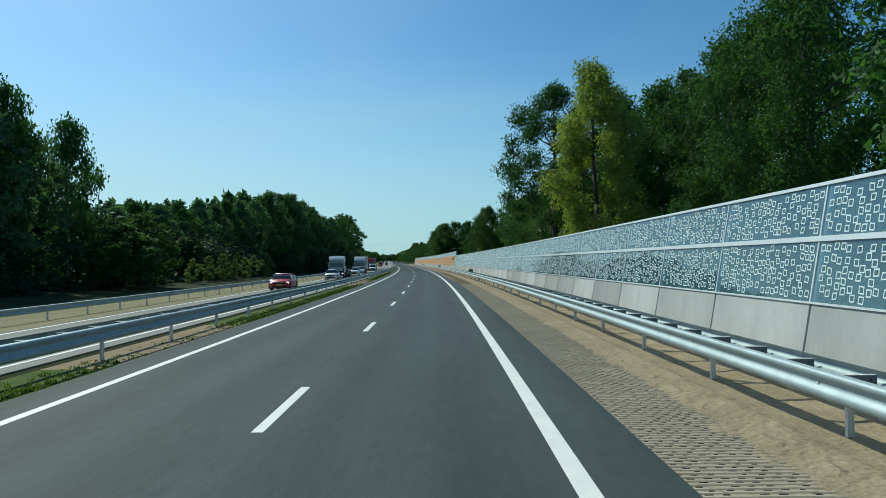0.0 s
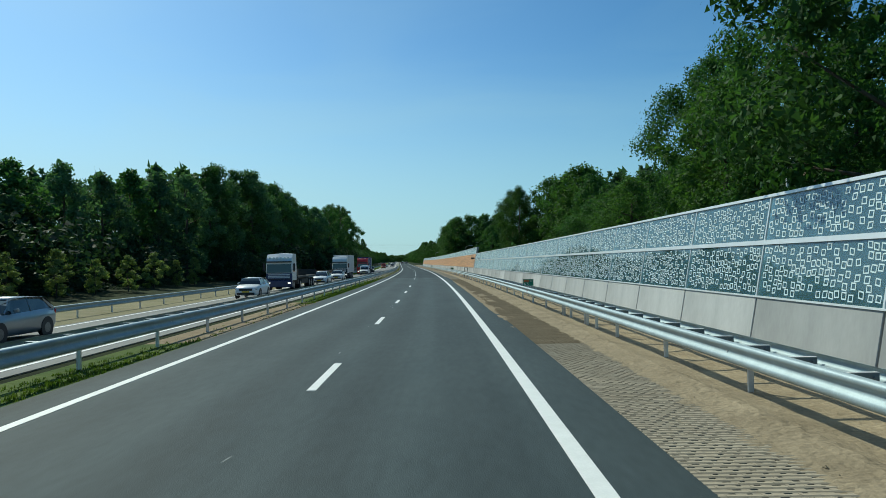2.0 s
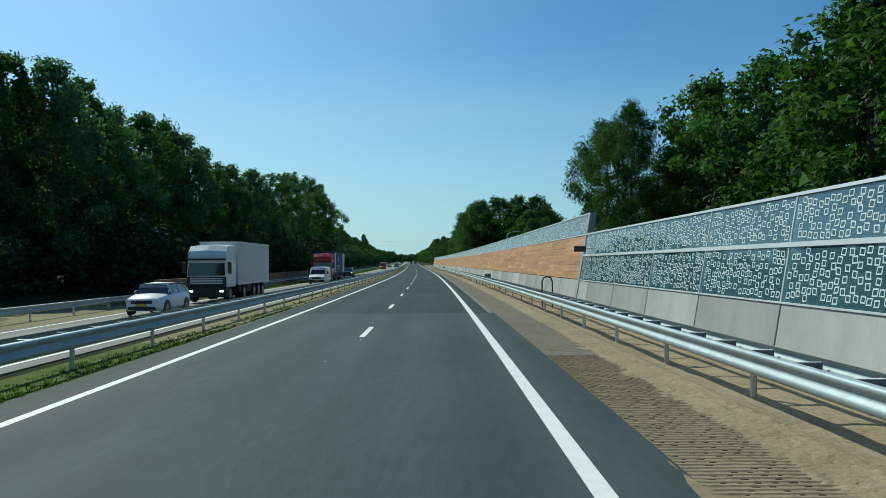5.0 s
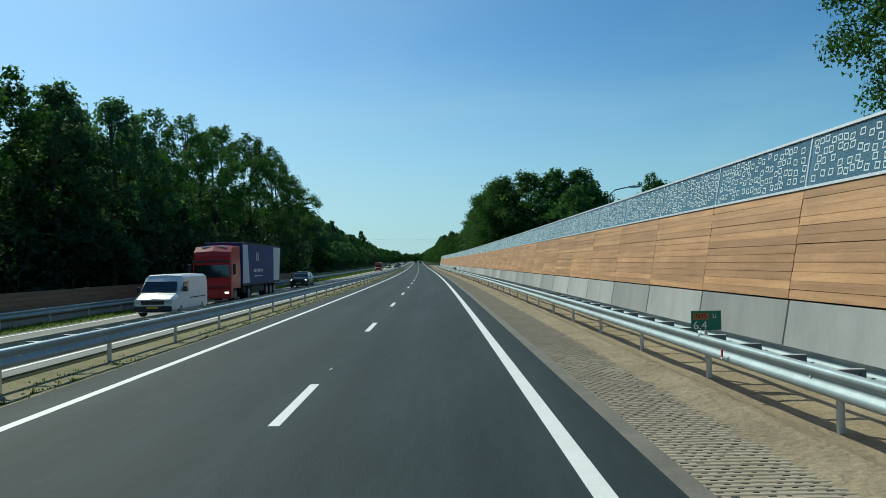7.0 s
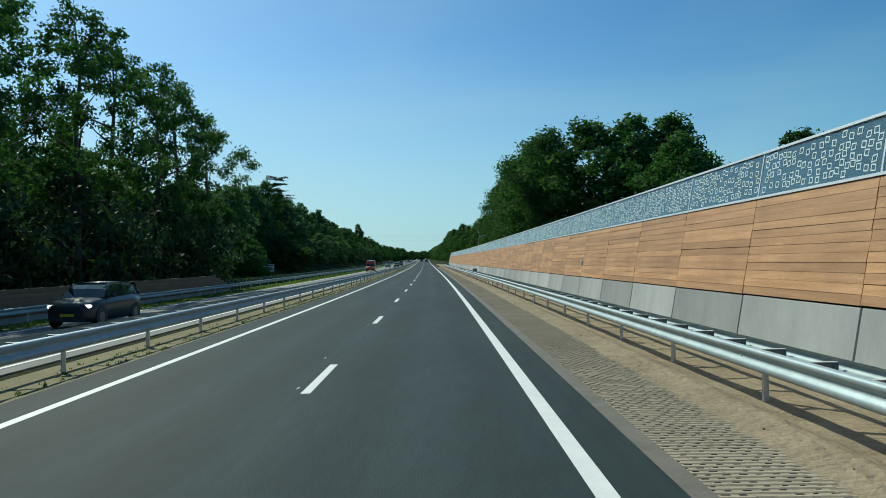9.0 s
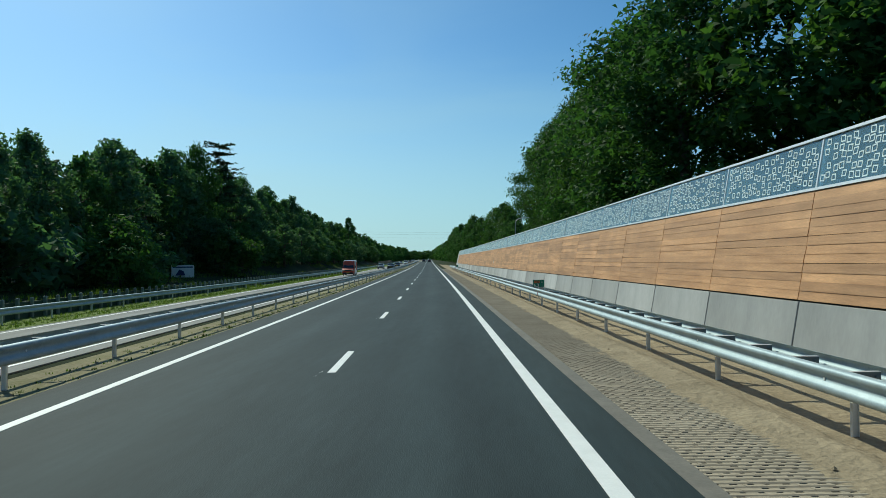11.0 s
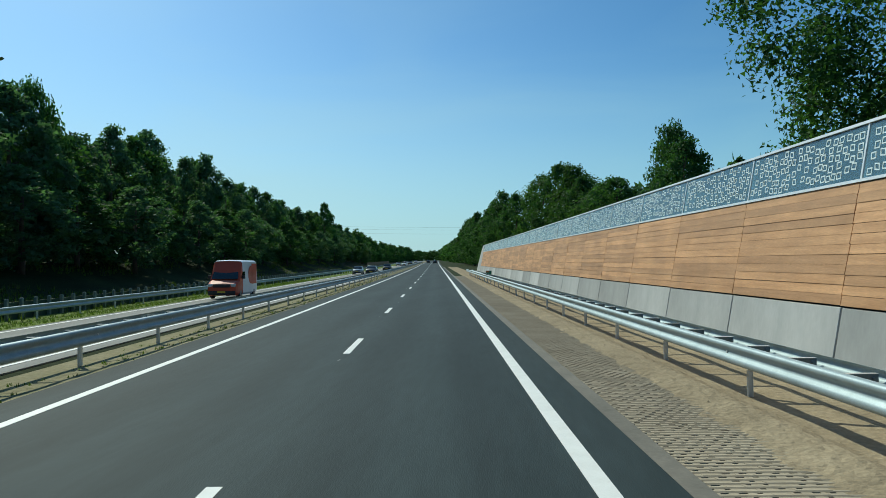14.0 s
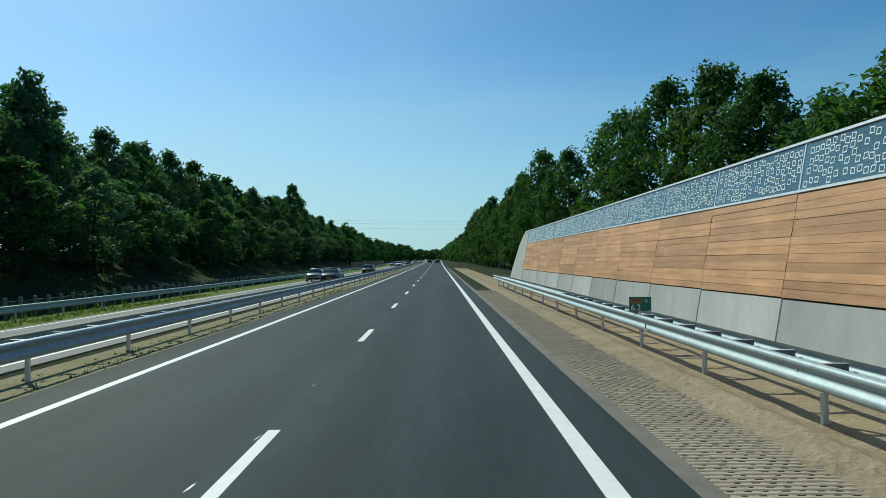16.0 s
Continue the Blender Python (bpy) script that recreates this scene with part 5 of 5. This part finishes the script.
def distance_sign(s, words):
    ob = empty("distance_sign", station(s, 6.72), "green distance sign clamped to the guard rail", "road sign", "distance signs")
    bm = bmesh.new()
    box(bm, -0.26, 0.26, -0.008, 0.008, 0.8, 1.13, 0.003)
    part("plate", bm, GREEN_SIGN, ob)
    bm = bmesh.new()
    box(bm, -0.025, 0.025, 0.01, 0.03, 0.3, 1.1)
    part("bracket", bm, GALV_LIT, ob)
    bm = bmesh.new()
    box(bm, -0.22, 0.04, -0.013, -0.008, 0.98, 1.09)
    part("number_field", bm, ORANGE_SIGN, ob, "orange road number field")
    upright = Matrix.Rotation(radians(90), 4, "X")
    put("road_number", text_mesh("N35", 0.115, BLACK), ob, Matrix.Translation((-0.09, -0.016, 1.035)) @ upright, "dark road number")
    put("side_letters", text_mesh("Li", 0.1), ob, Matrix.Translation((0.14, -0.012, 1.035)) @ upright, "white letters")
    put("number", text_mesh(words, 0.2), ob, Matrix.Translation((-0.11, -0.012, 0.875)) @ Matrix.Rotation(radians(90), 4, "X"), "white figures")


for s, words in ((79.8, "6.5"), (171.3, "6.4"), (283.2, "6.3"), (383.1, "6.2")):
    distance_sign(s, words)
    ob = empty("rail_reflector", station(s - 1.2, 6.5, 0.52), "red and white reflector clipped to the guard rail", "reflector")
    bm = bmesh.new()
    box(bm, -0.03, -0.01, -0.02, 0.02, -0.02, 0.1, 0.004)
    part("red_lens", bm, RED, ob)
    bm = bmesh.new()
    box(bm, -0.03, 0.02, -0.03, 0.03, -0.05, -0.025)
    part("clip", bm, WHITE, ob)


def curved_lamp(s, u, top, arm, label):
    ob = empty("street_lamp", station(s, u, fall(u)), label, "street lamp")
    bm = bmesh.new()
    tube(bm, (0, 0, -0.3), (0, 0, top - 0.5), 0.05, 0.035)
    pts = [Vector((arm * (1 - math.cos(a)) * 0.5, 0, top - 0.5 + 0.5 * math.sin(a))) for a in (0, 0.5, 1.0, 1.57)]
    for a, b in zip(pts, pts[1:]):
        tube(bm, a, b, 0.032)
    tube(bm, pts[-1], (arm * 0.75, 0, top + 0.06), 0.032, 0.028)
    part("pole", bm, GREY_POLE, ob)
    bm = bmesh.new()
    loft(bm, [(-0.1, [(0, 0.0), (0.34, 0.02), (0.3, 0.07), (0, 0.11)]), (0.1, [(0, 0.0), (0.34, 0.02), (0.3, 0.07), (0, 0.11)])])
    part("head", bm, WHITE, ob, "pale lamp head", Matrix.Translation((arm * 0.75 + 0.3, 0, top + 0.03)))
    return ob


curved_lamp(314.6, 9.5, 5.9, 0.85, "grey street lamp with a curved arm behind the barrier")
curved_lamp(194.2, 11.0, 5.65, 1.3, "grey street lamp with a curved arm behind the barrier")
ob = empty("street_lamp", station(65.3, 12.5, 0.05), "pale post-top lamp with a flat rounded hood", "street lamp")
bm = bmesh.new()
tube(bm, (0, 0, -0.3), (0, 0, 4.7), 0.06, 0.04)
part("pole", bm, WHITE, ob)
bm = bmesh.new()
bmesh.ops.create_uvsphere(bm, u_segments=16, v_segments=8, radius=0.3, matrix=Matrix.Translation((0.1, 0, 4.82)) @ Matrix.Diagonal((1.15, 0.9, 0.42, 1)))
part("hood", bm, WHITE, ob, "pale rounded hood", smooth=True)

# tubular hoop and small sign at the step between the two stretches of barrier
ob = empty("hoop_barrier", station(146.4, 7.5), "dark steel hoop standing by the barrier", "hoop")
bm = bmesh.new()
pts = [Vector((-0.25, 0, -0.2)), Vector((-0.25, 0, 1.1)), Vector((-0.17, 0, 1.3)), Vector((0, 0, 1.36)), Vector((0.17, 0, 1.3)), Vector((0.25, 0, 1.1)), Vector((0.25, 0, -0.2))]
for a, b in zip(pts, pts[1:]):
    tube(bm, a, b, 0.035)
part("tube", bm, CHASSIS, ob)
ob = empty("wall_sign", station(142.2, 8.45, 2.6), "small dark sign fixed to the barrier's end", "sign")
bm = bmesh.new()
box(bm, -0.5, 0.0, -0.02, 0.02, -0.12, 0.12)
part("plate", bm, CHASSIS, ob)
bm = bmesh.new()
tube(bm, (0, 0, 0), (0.25, 0, 0.05), 0.03)
part("bracket", bm, GALV_LIT, ob)
for s, z in ((326.0, 1.9), (236.0, 1.85), (40.0, 1.68)):
    ob = empty("exit_sign", station(s, U_FOOT + LEAN * z - 0.03, z), "small green and white escape sign on the barrier", "sign", "escape signs")
    bm = bmesh.new()
    box(bm, -0.012, 0.0, -0.16, 0.16, -0.16, 0.16, 0.003)
    part("plate", bm, GREEN_SIGN if s != 236.0 else WHITE, ob)
    bm = bmesh.new()
    box(bm, -0.018, -0.012, -0.1, 0.02, -0.11, 0.1)
    part("symbol", bm, WHITE if s != 236.0 else GREEN_SIGN, ob, "plain white shape")

# ---- oncoming side ----
def low_wall(s0, s1, u, top, label):
    """A low boarded barrier with rounded-down ends on a concrete foot."""
    ob = empty("low_barrier", Matrix.Identity(4), label, "noise barrier")
    along("foot", ((u, -1.3), (u + 0.25, -1.3), (u + 0.25, -0.35), (u, -0.35)), s0 + 0.5, s1 - 0.5, 4, CONCRETE, parent=ob)
    rows = 6
    for k in range(rows):
        z0 = -0.34 + (top + 0.34) * k / rows
        cut = 3.2 * (k / (rows - 1)) ** 2.2
        along("board", ((u + 0.02 - 0.04 * k, z0), (u + 0.2 - 0.04 * k, z0), (u + 0.2 - 0.04 * k, z0 + (top + 0.34) / rows - 0.012), (u + 0.02 - 0.04 * k, z0 + (top + 0.34) / rows - 0.012)), s0 + cut, s1 - cut, 4, DARK_WOOD, parent=ob)
    return ob


low_wall(159, 271, -17.6, 0.95, "low dark timber barrier on a concrete foot")
low_wall(536, 640, -19.5, 1.3, "low grey barrier in the distance")

screen = empty("screen_fence", Matrix.Identity(4), "low green slatted fence with pale posts", "fence")
FENCE_GREEN = mat("fence_green", (0.02, 0.05, 0.03), (0.03, 0.07, 0.04), 0.7, 3, vary=0.1)
along("panel", ((-18.42, -0.75), (-18.38, -0.75), (-18.38, 0.2), (-18.42, 0.2)), 272, 470, 4, FENCE_GREEN, parent=screen)
bm = bmesh.new()
box(bm, -0.08, 0.08, -0.08, 0.08, -0.3, 1.1, 0.02)
bmesh.ops.create_cone(bm, cap_ends=True, segments=8, radius1=0.1, radius2=0.06, depth=0.05, matrix=Matrix.Translation((0, 0, 1.125)))
FENCE_POST = mesh_from(bm, "post", mat("fence_post", (0.12, 0.16, 0.13), (0.2, 0.24, 0.2), 0.6, 4))
for k in range(165):
    put("post", FENCE_POST, screen, station(272 + 1.2 * k, -18.28, -0.75))

ob = empty("billboard", station(339, -29.6, 0.0, 12), "white roadside billboard with a dark blue picture", "billboard")
bm = bmesh.new()
box(bm, -1.35, 1.35, -0.04, 0.04, 0.2, 1.75, 0.01)
part("panel", bm, WHITE, ob)
bm = bmesh.new()
box(bm, -1.2, 1.2, -0.05, -0.04, 1.42, 1.58)
part("heading_bar", bm, P_NAVY, ob, "dark bar of unreadable writing")
bm = bmesh.new()
quad(bm, [(-0.9, -0.046, 0.45), (0.3, -0.046, 0.45), (0.1, -0.046, 1.0), (-0.4, -0.046, 1.2)], 0.004)
part("picture", bm, P_NAVY, ob, "dark blue shape")
for x in (-1.0, 1.0):
    bm = bmesh.new()
    box(bm, x - 0.05, x + 0.05, 0.04, 0.12, -1.3, 1.6)
    part("post", bm, CHASSIS, ob)

# overhead power cables crossing far ahead
ob = empty("power_line", Matrix.Identity(4), "thin overhead power cables crossing the road far ahead", "power line")
for k, (z, ds) in enumerate(((13.5, 0), (15.5, 3), (16.8, 6))):
    bm = bmesh.new()
    pts = [way(640 + ds, u, z + 3.0 * ((u - 30) / 130) ** 2) for u in range(-100, 161, 20)]
    for a, b in zip(pts, pts[1:]):
        tube(bm, a, b, 0.018, n=4)
    part("cable", bm, CHASSIS, ob)

# ---- many small pieces, last ----
# boards of the timber-clad stretch: twelve to a panel, their lower edges proud
Z_BOARD = Z_CON + 0.035
BOARD_H = (Z_WOOD - 0.03 - Z_BOARD) / 12


def board_shape(y0, y1, z0, wob):
    """Eight corners of one board in the barrier's local frame, its lower edge standing out."""
    out = []
    for y in (y0, y1):
        for z, o in ((z0, 0.018 + wob), (z0 + BOARD_H - 0.002, 0.012 + wob), (z0 + BOARD_H - 0.002, -0.03), (z0, -0.03)):
            out.append((LEAN * z - o, y, z))
    return out


BOARD_FACES = [(0, 1, 2, 3), (7, 6, 5, 4), (0, 4, 5, 1), (1, 5, 6, 2), (2, 6, 7, 3), (3, 7, 4, 0)]
BOARDS = [mesh_of("board", board_shape(0.005, 3.991, Z_BOARD + k * BOARD_H, 0.0), BOARD_FACES, WOOD) for k in range(12)]
board_rnd = random.Random(3)
rest_v, rest_f = [], []
# each course of boards is butted at the panel joints, a little unevenly
BUTT = [[0.0 if i in (0, 69) else board_rnd.uniform(-0.012, 0.012) for k in range(12)] for i in range(70)]
for i, s in enumerate(BOARDED):
    base = station(s + 2, U_FOOT) @ Matrix.Translation((0, -1.994, 0))
    for k in range(12):
        y0, y1, out, skew = BUTT[i][k], 4.0 + BUTT[i + 1][k], board_rnd.uniform(0, 0.008), board_rnd.uniform(-0.0016, 0.0016)
        if i < 25:
            put("board", BOARDS[k], wall_b, base @ Matrix.Translation((-out, y0, 0)) @ Matrix.Rotation(skew, 4, "X") @ Matrix.Diagonal((1, (y1 - y0) / 4.0, 1, 1)))
        else:
            n0 = len(rest_v)
            rest_v += [base @ Vector((p[0], p[1], p[2] + skew * p[1])) for p in board_shape(y0 + 0.006, y1 - 0.009, Z_BOARD + k * BOARD_H, out)]
            rest_f += [tuple(n0 + j for j in f) for f in BOARD_FACES]
tagged(put("cladding", mesh_of("cladding", rest_v, rest_f, WOOD_STUFF), wall_b), kind="stuff")

# perforated slabs beside the asphalt: rows of low ribs with open pockets between them
along("slab_kerb", ((4.2, -0.1), (4.43, -0.1), (4.43, 0.008), (4.2, 0.004)), 141, 520, 4, EDGE_SLAB, parent=road, label="concrete kerb strip along the asphalt")
rib_v, rib_f, rib_m = [], [], []
slab_rnd = random.Random(9)
ROW, COL, U_SLAB = 0.11, 0.16, 4.44
HUMP = ((0.0, 0.0), (0.02, 0.012), (0.066, 0.004))      # along one row: short rise, long fall


def slab_quad(base, rx, ry, tx, ty, corners):
    n0 = len(rib_v)
    for a, u, z in corners:
        rib_v.append((base.x + rx * u + tx * a, base.y + ry * u + ty * a, base.z + z))
    rib_f.append((n0, n0 + 1, n0 + 2, n0 + 3))
    rib_m.append(1 if sandy else 0)


row_i, s = 0, -6.0
while s < 412:
    n1, n2 = noise.noise(Vector((s * 0.06, 3, 0))), noise.noise(Vector((s * 0.13, 9, 0)))
    wide = 1.62 + 0.12 * n1
    sandy = 62 + 6 * n2 < s < 128 + 8 * n1
    base, h = way(s, 0), np.interp(s, S_FINE, heading)
    rx, ry, tx, ty = math.cos(h), math.sin(h), -math.sin(h), math.cos(h)
    u = U_SLAB - (COL / 2 if row_i % 2 else 0)
    while u < U_SLAB + wide:
        u0, u1 = max(u, U_SLAB), u + COL
        lift = slab_rnd.uniform(-0.002, 0.002) - 0.011 - 0.03 * max(0, (u - U_SLAB - wide + 0.75) / 0.75)
        for (a, za), (b, zb) in zip(HUMP, HUMP[1:]):
            slab_quad(base, rx, ry, tx, ty, ((a, u0, za + lift), (a, u1, za + lift), (b, u1, zb + lift), (b, u0, zb + lift)))
        # valley with an open pocket over part of its width
        p0 = u + 0.04
        p1 = p0 + slab_rnd.uniform(0.045, 0.085)
        slot = slab_rnd.uniform(0.08, 0.09)
        deep = -0.05 if slab_rnd.random() > (0.45 if sandy else 0.2) and u + 0.35 < U_SLAB + wide else 0.0
        for q0, q1, low in (((u0, p0, 0), (p1, u1, 0), (p0, p1, deep)) if deep else ((u0, u1, 0),)):
            if q1 <= q0:
                continue
            z = 0.002 + lift + low
            a = 0.066
            if low:
                a = slot
                slab_quad(base, rx, ry, tx, ty, ((0.066, q0, z - low), (0.066, q1, z - low), (a, q1, z - low), (a, q0, z - low)))
            slab_quad(base, rx, ry, tx, ty, ((a, q0, z), (a, q1, z), (ROW, q1, z), (ROW, q0, z)))
            if low:
                slab_quad(base, rx, ry, tx, ty, ((ROW, q0, z), (ROW, q1, z), (ROW, q1, 0.003 + lift), (ROW, q0, 0.003 + lift)))
        u += COL
    s += ROW
    row_i += 1
rib_mesh = mesh_of("shoulder_slab_ribs", rib_v, rib_f, SLAB)
rib_mesh.materials.append(DRIFT)
rib_mesh.polygons.foreach_set("material_index", rib_m)
tagged(put("shoulder_slab_ribs", rib_mesh), "ribbed concrete slabs half filled with sand", "paving", kind="stuff")


# sand blown over the slabs and the ragged asphalt edge
U_DRIFT = (4.22, 4.3, 4.4, 4.52, 4.66, 4.82, 5.0, 5.2, 5.4, 5.6, 5.75, 5.95)
drift_v, drift_f = [], []
drift_n = round((134 - 10) / 0.3)
for i in range(drift_n + 1):
    s = 10 + 0.3 * i
    thick = float(np.interp(s, (10, 58, 74, 110, 134), (-0.04, -0.026, 0.006, 0.008, -0.03)))
    for u in U_DRIFT:
        h = thick + 0.012 * noise.noise(Vector((s * 0.35, u * 1.5, 0))) + 0.008 * noise.noise(Vector((s * 1.6, u * 4, 2)))
        h -= 0.011 * max(0.0, min(1.0, (u - 4.4) / 0.25))
        h -= 0.008 * max(0.0, min(1.0, (u - 4.75) / 0.5)) * (u < 5.7)
        h = min(h, 0.004) if u < 4.25 else h
        if u == U_DRIFT[0]:
            h = -0.012
        drift_v.append(way(s, u + (0.035 * noise.noise(Vector((s * 1.7, 5, 0))) if u < 4.35 else 0), h))
k = len(U_DRIFT)
for i in range(drift_n):
    drift_f += [(i * k + j, i * k + j + 1, (i + 1) * k + j + 1, (i + 1) * k + j) for j in range(k - 1)]
tagged(put("sand_drift", mesh_of("sand_drift", drift_v, drift_f, DRIFT, True)), "brown sand blown over the slabs and asphalt edge", "sand", kind="stuff")

# loose ridge of trodden sand in front of the guard rail, and the crumbly edge of the median
for name, us, s0, s1, base in (("sand_ridge", (5.2, 5.35, 5.5, 5.62, 5.74, 5.86, 5.95, 6.05, 6.15, 6.25, 6.36, 6.5, 6.68), -8, 404, (-0.06, -0.038, -0.03, -0.022, -0.012, -0.002, 0.008, 0.018, 0.028, 0.028, 0.0, -0.06, -0.15)),
                               ("median_edge", (-5.3, -5.1, -4.95, -4.82, -4.7, -4.6, -4.5, -4.42, -4.37, -4.33), 132, 400, (-0.13, -0.085, -0.083, -0.073, -0.058, -0.04, -0.022, -0.012, -0.004, -0.02))):
    ridge_v, ridge_f = [], []
    n = round((s1 - s0) / 0.14)
    for i in range(n + 1):
        s = s0 + 0.14 * i
        p, h = way(s, 0), np.interp(s, S_FINE, heading)
        for u, z in zip(us, base):
            rough = 0.035 * noise.noise(Vector((s * 1.3, u * 3.0, 1))) + 0.022 * noise.noise(Vector((s * 4.5, u * 9, 7)))
            if u in (us[0], us[-1]):
                rough = 0
            z += abs(rough) if u > 0 else rough * 0.5
            w = u + 0.03 * noise.noise(Vector((s * 2.2, u * 5, 3)))
            ridge_v.append((p.x + math.cos(h) * w, p.y + math.sin(h) * w, p.z + z))
    k = len(us)
    for i in range(n):
        ridge_f += [(i * k + j, i * k + j + 1, (i + 1) * k + j + 1, (i + 1) * k + j) for j in range(k - 1)]
    tagged(put(name, mesh_of(name, ridge_v, ridge_f, SAND if us[0] > 0 else VERGE)), "crumbly ridge of loose sand" if us[0] > 0 else "crumbly sandy edge of the median", "sand", kind="stuff")

# crumbs of old marking left between the dashes
chip_v, chip_f = [], []
chip_rnd = random.Random(31)
for k in range(2, 40):
    for _ in range(chip_rnd.randint(2, 4)):
        s = 6 + 10.5 * k + chip_rnd.uniform(0, 10.5)
        u = -0.12 + chip_rnd.gauss(0, 0.1)
        long, wide = chip_rnd.uniform(0.1, 0.32), chip_rnd.uniform(0.006, 0.018)
        skew = chip_rnd.uniform(0.0, 0.05)
        n0 = len(chip_v)
        chip_v += [way(s, u - wide, 0.003), way(s + long * 0.3, u + wide * 0.8, 0.003), way(s + long, u + skew + wide * 0.5, 0.003), way(s + long * 0.75, u + skew - wide, 0.003)]
        chip_f.append((n0, n0 + 1, n0 + 2, n0 + 3))
tagged(put("paint_chips", mesh_of("paint_chips", chip_v, chip_f, PAINT)), "small white remnants of old marking on the asphalt", "road marking", kind="stuff")


# grass tufts and sand crumbs
def tufts(name, count, where, material, height, label, seed):
    rnd = random.Random(seed)
    v, f = [], []
    for _ in range(count):
        s, u, k = where(rnd)
        if k <= 0:
            continue
        p = way(s, u, bank(s, u) + 0.01)
        for _ in range(6):
            ang, lean, hh = rnd.uniform(0, 6.28), rnd.uniform(0.1, 0.6), height * k * rnd.uniform(0.5, 1.2)
            d = Vector((math.cos(ang), math.sin(ang), 0))
            side = Vector((-d.y, d.x, 0)) * 0.007 * (1 + k)
            q = p + Vector((rnd.uniform(-0.06, 0.06), rnd.uniform(-0.06, 0.06), -0.01))
            i = len(v)
            v += [q - side, q + side, q + d * lean * hh + Vector((0, 0, hh))]
            f.append((i, i + 1, i + 2))
    tagged(put(name, mesh_of(name, v, f, material)), label, "grass", kind="stuff")


def median_spot(rnd):
    s = rnd.uniform(-5, 420)
    green = np.interp(s, (0, 12, 16, 22, 26, 60, 66, 80, 88, 110, 132, 150), (1, 1, 0.1, 0.1, 1, 1, 0.04, 0.04, 1, 1, 0.6, 0.1))
    n = noise.noise(Vector((s * 0.25, 1, 0)))
    if rnd.random() > green * (0.7 + n):
        return 0, 0, 0
    return s, -rnd.uniform(4.42, 5.6), rnd.uniform(0.6, 1.3)


tufts("median_grass", 44000, median_spot, GRASS_BLADE, 0.06, "short green grass tufts in the median", 4)
tufts("far_verge_grass", 7000, lambda r: (r.uniform(160, 420), -r.uniform(14.8, 17.6), r.uniform(0.6, 1.2)), GRASS_BLADE, 0.16, "rough green grass on the far verge", 5)
# Bright blades in patches stand in for streaks of sun on the bank.
def bank_spot(rnd):
    s, u = rnd.uniform(290, 520), -rnd.uniform(17.3, 31)
    return (s, u, rnd.uniform(0.9, 2.4)) if noise.noise(Vector((s * 0.09, u * 0.22, 4))) > 0.02 else (0, 0, 0)


tufts("bank_grass", 12000, bank_spot, GRASS_BLADE, 0.2, "rough sunlit grass in patches along the foot of the wood", 6)

crumb_v, crumb_f = [], []
crumb_rnd = random.Random(12)
for _ in range(3000):
    s, u = crumb_rnd.uniform(2, 400), crumb_rnd.choice((crumb_rnd.gauss(6.25, 0.2), crumb_rnd.uniform(5.7, 8.1), crumb_rnd.gauss(-4.75, 0.2)))
    if -4.4 < u < 5.6:
        continue
    r = 0.01 + 0.045 * crumb_rnd.random() ** 5
    p = way(s, u, (0.02 if u < 6.3 else (-0.07 if s < 125 else -0.13)) if u > 0 else -0.06)
    n0 = len(crumb_v)
    for k in range(5):
        a = k * 1.2566 + crumb_rnd.random()
        crumb_v.append(p + Vector((math.cos(a) * r, math.sin(a) * r * 1.3, -0.01)))
    crumb_v.append(p + Vector((0, 0, r * 0.55)))
    crumb_f += [(n0 + k, n0 + (k + 1) % 5, n0 + 5) for k in range(5)]
tagged(put("sand_clods", mesh_of("sand_clods", crumb_v, crumb_f, SAND)), "clods and pebbles lying on the sandy verge", "pebbles", kind="stuff")

# the trodden, wind-rippled surface of the sand beyond the slabs
U_LOOSE = (6.02, 6.12, 6.22, 6.34, 6.46, 6.6, 6.75, 6.9, 7.05, 7.2, 7.4, 7.65, 7.95, 8.3)
loose_v, loose_f = [], []
loose_n = round((420 - 6) / 0.35)
for i in range(loose_n + 1):
    s = 6 + 0.35 * i
    low = float(np.interp(s, (122, 128), (-0.08, -0.14)))
    for j, u in enumerate(U_LOOSE):
        h = float(np.interp(u, (5.95, 6.2, 6.45, 6.75, 7.4, 8.4), (0.016, 0.025, low / 2, low, low, low + 0.01)))
        h += 0.012 + 0.045 * noise.noise(Vector((s * 0.45, u * 1.3, 4))) + 0.022 * noise.noise(Vector((s * 1.5, u * 3.5, 7)))
        loose_v.append(way(s, u, h if 0 < j < len(U_LOOSE) - 1 else h - 0.07))
k = len(U_LOOSE)
for i in range(loose_n):
    loose_f += [(i * k + j, i * k + j + 1, (i + 1) * k + j + 1, (i + 1) * k + j) for j in range(k - 1)]
tagged(put("loose_sand", mesh_of("loose_sand", loose_v, loose_f, SAND, True)), "uneven pale loose sand below the guard rail", "sand", kind="stuff")
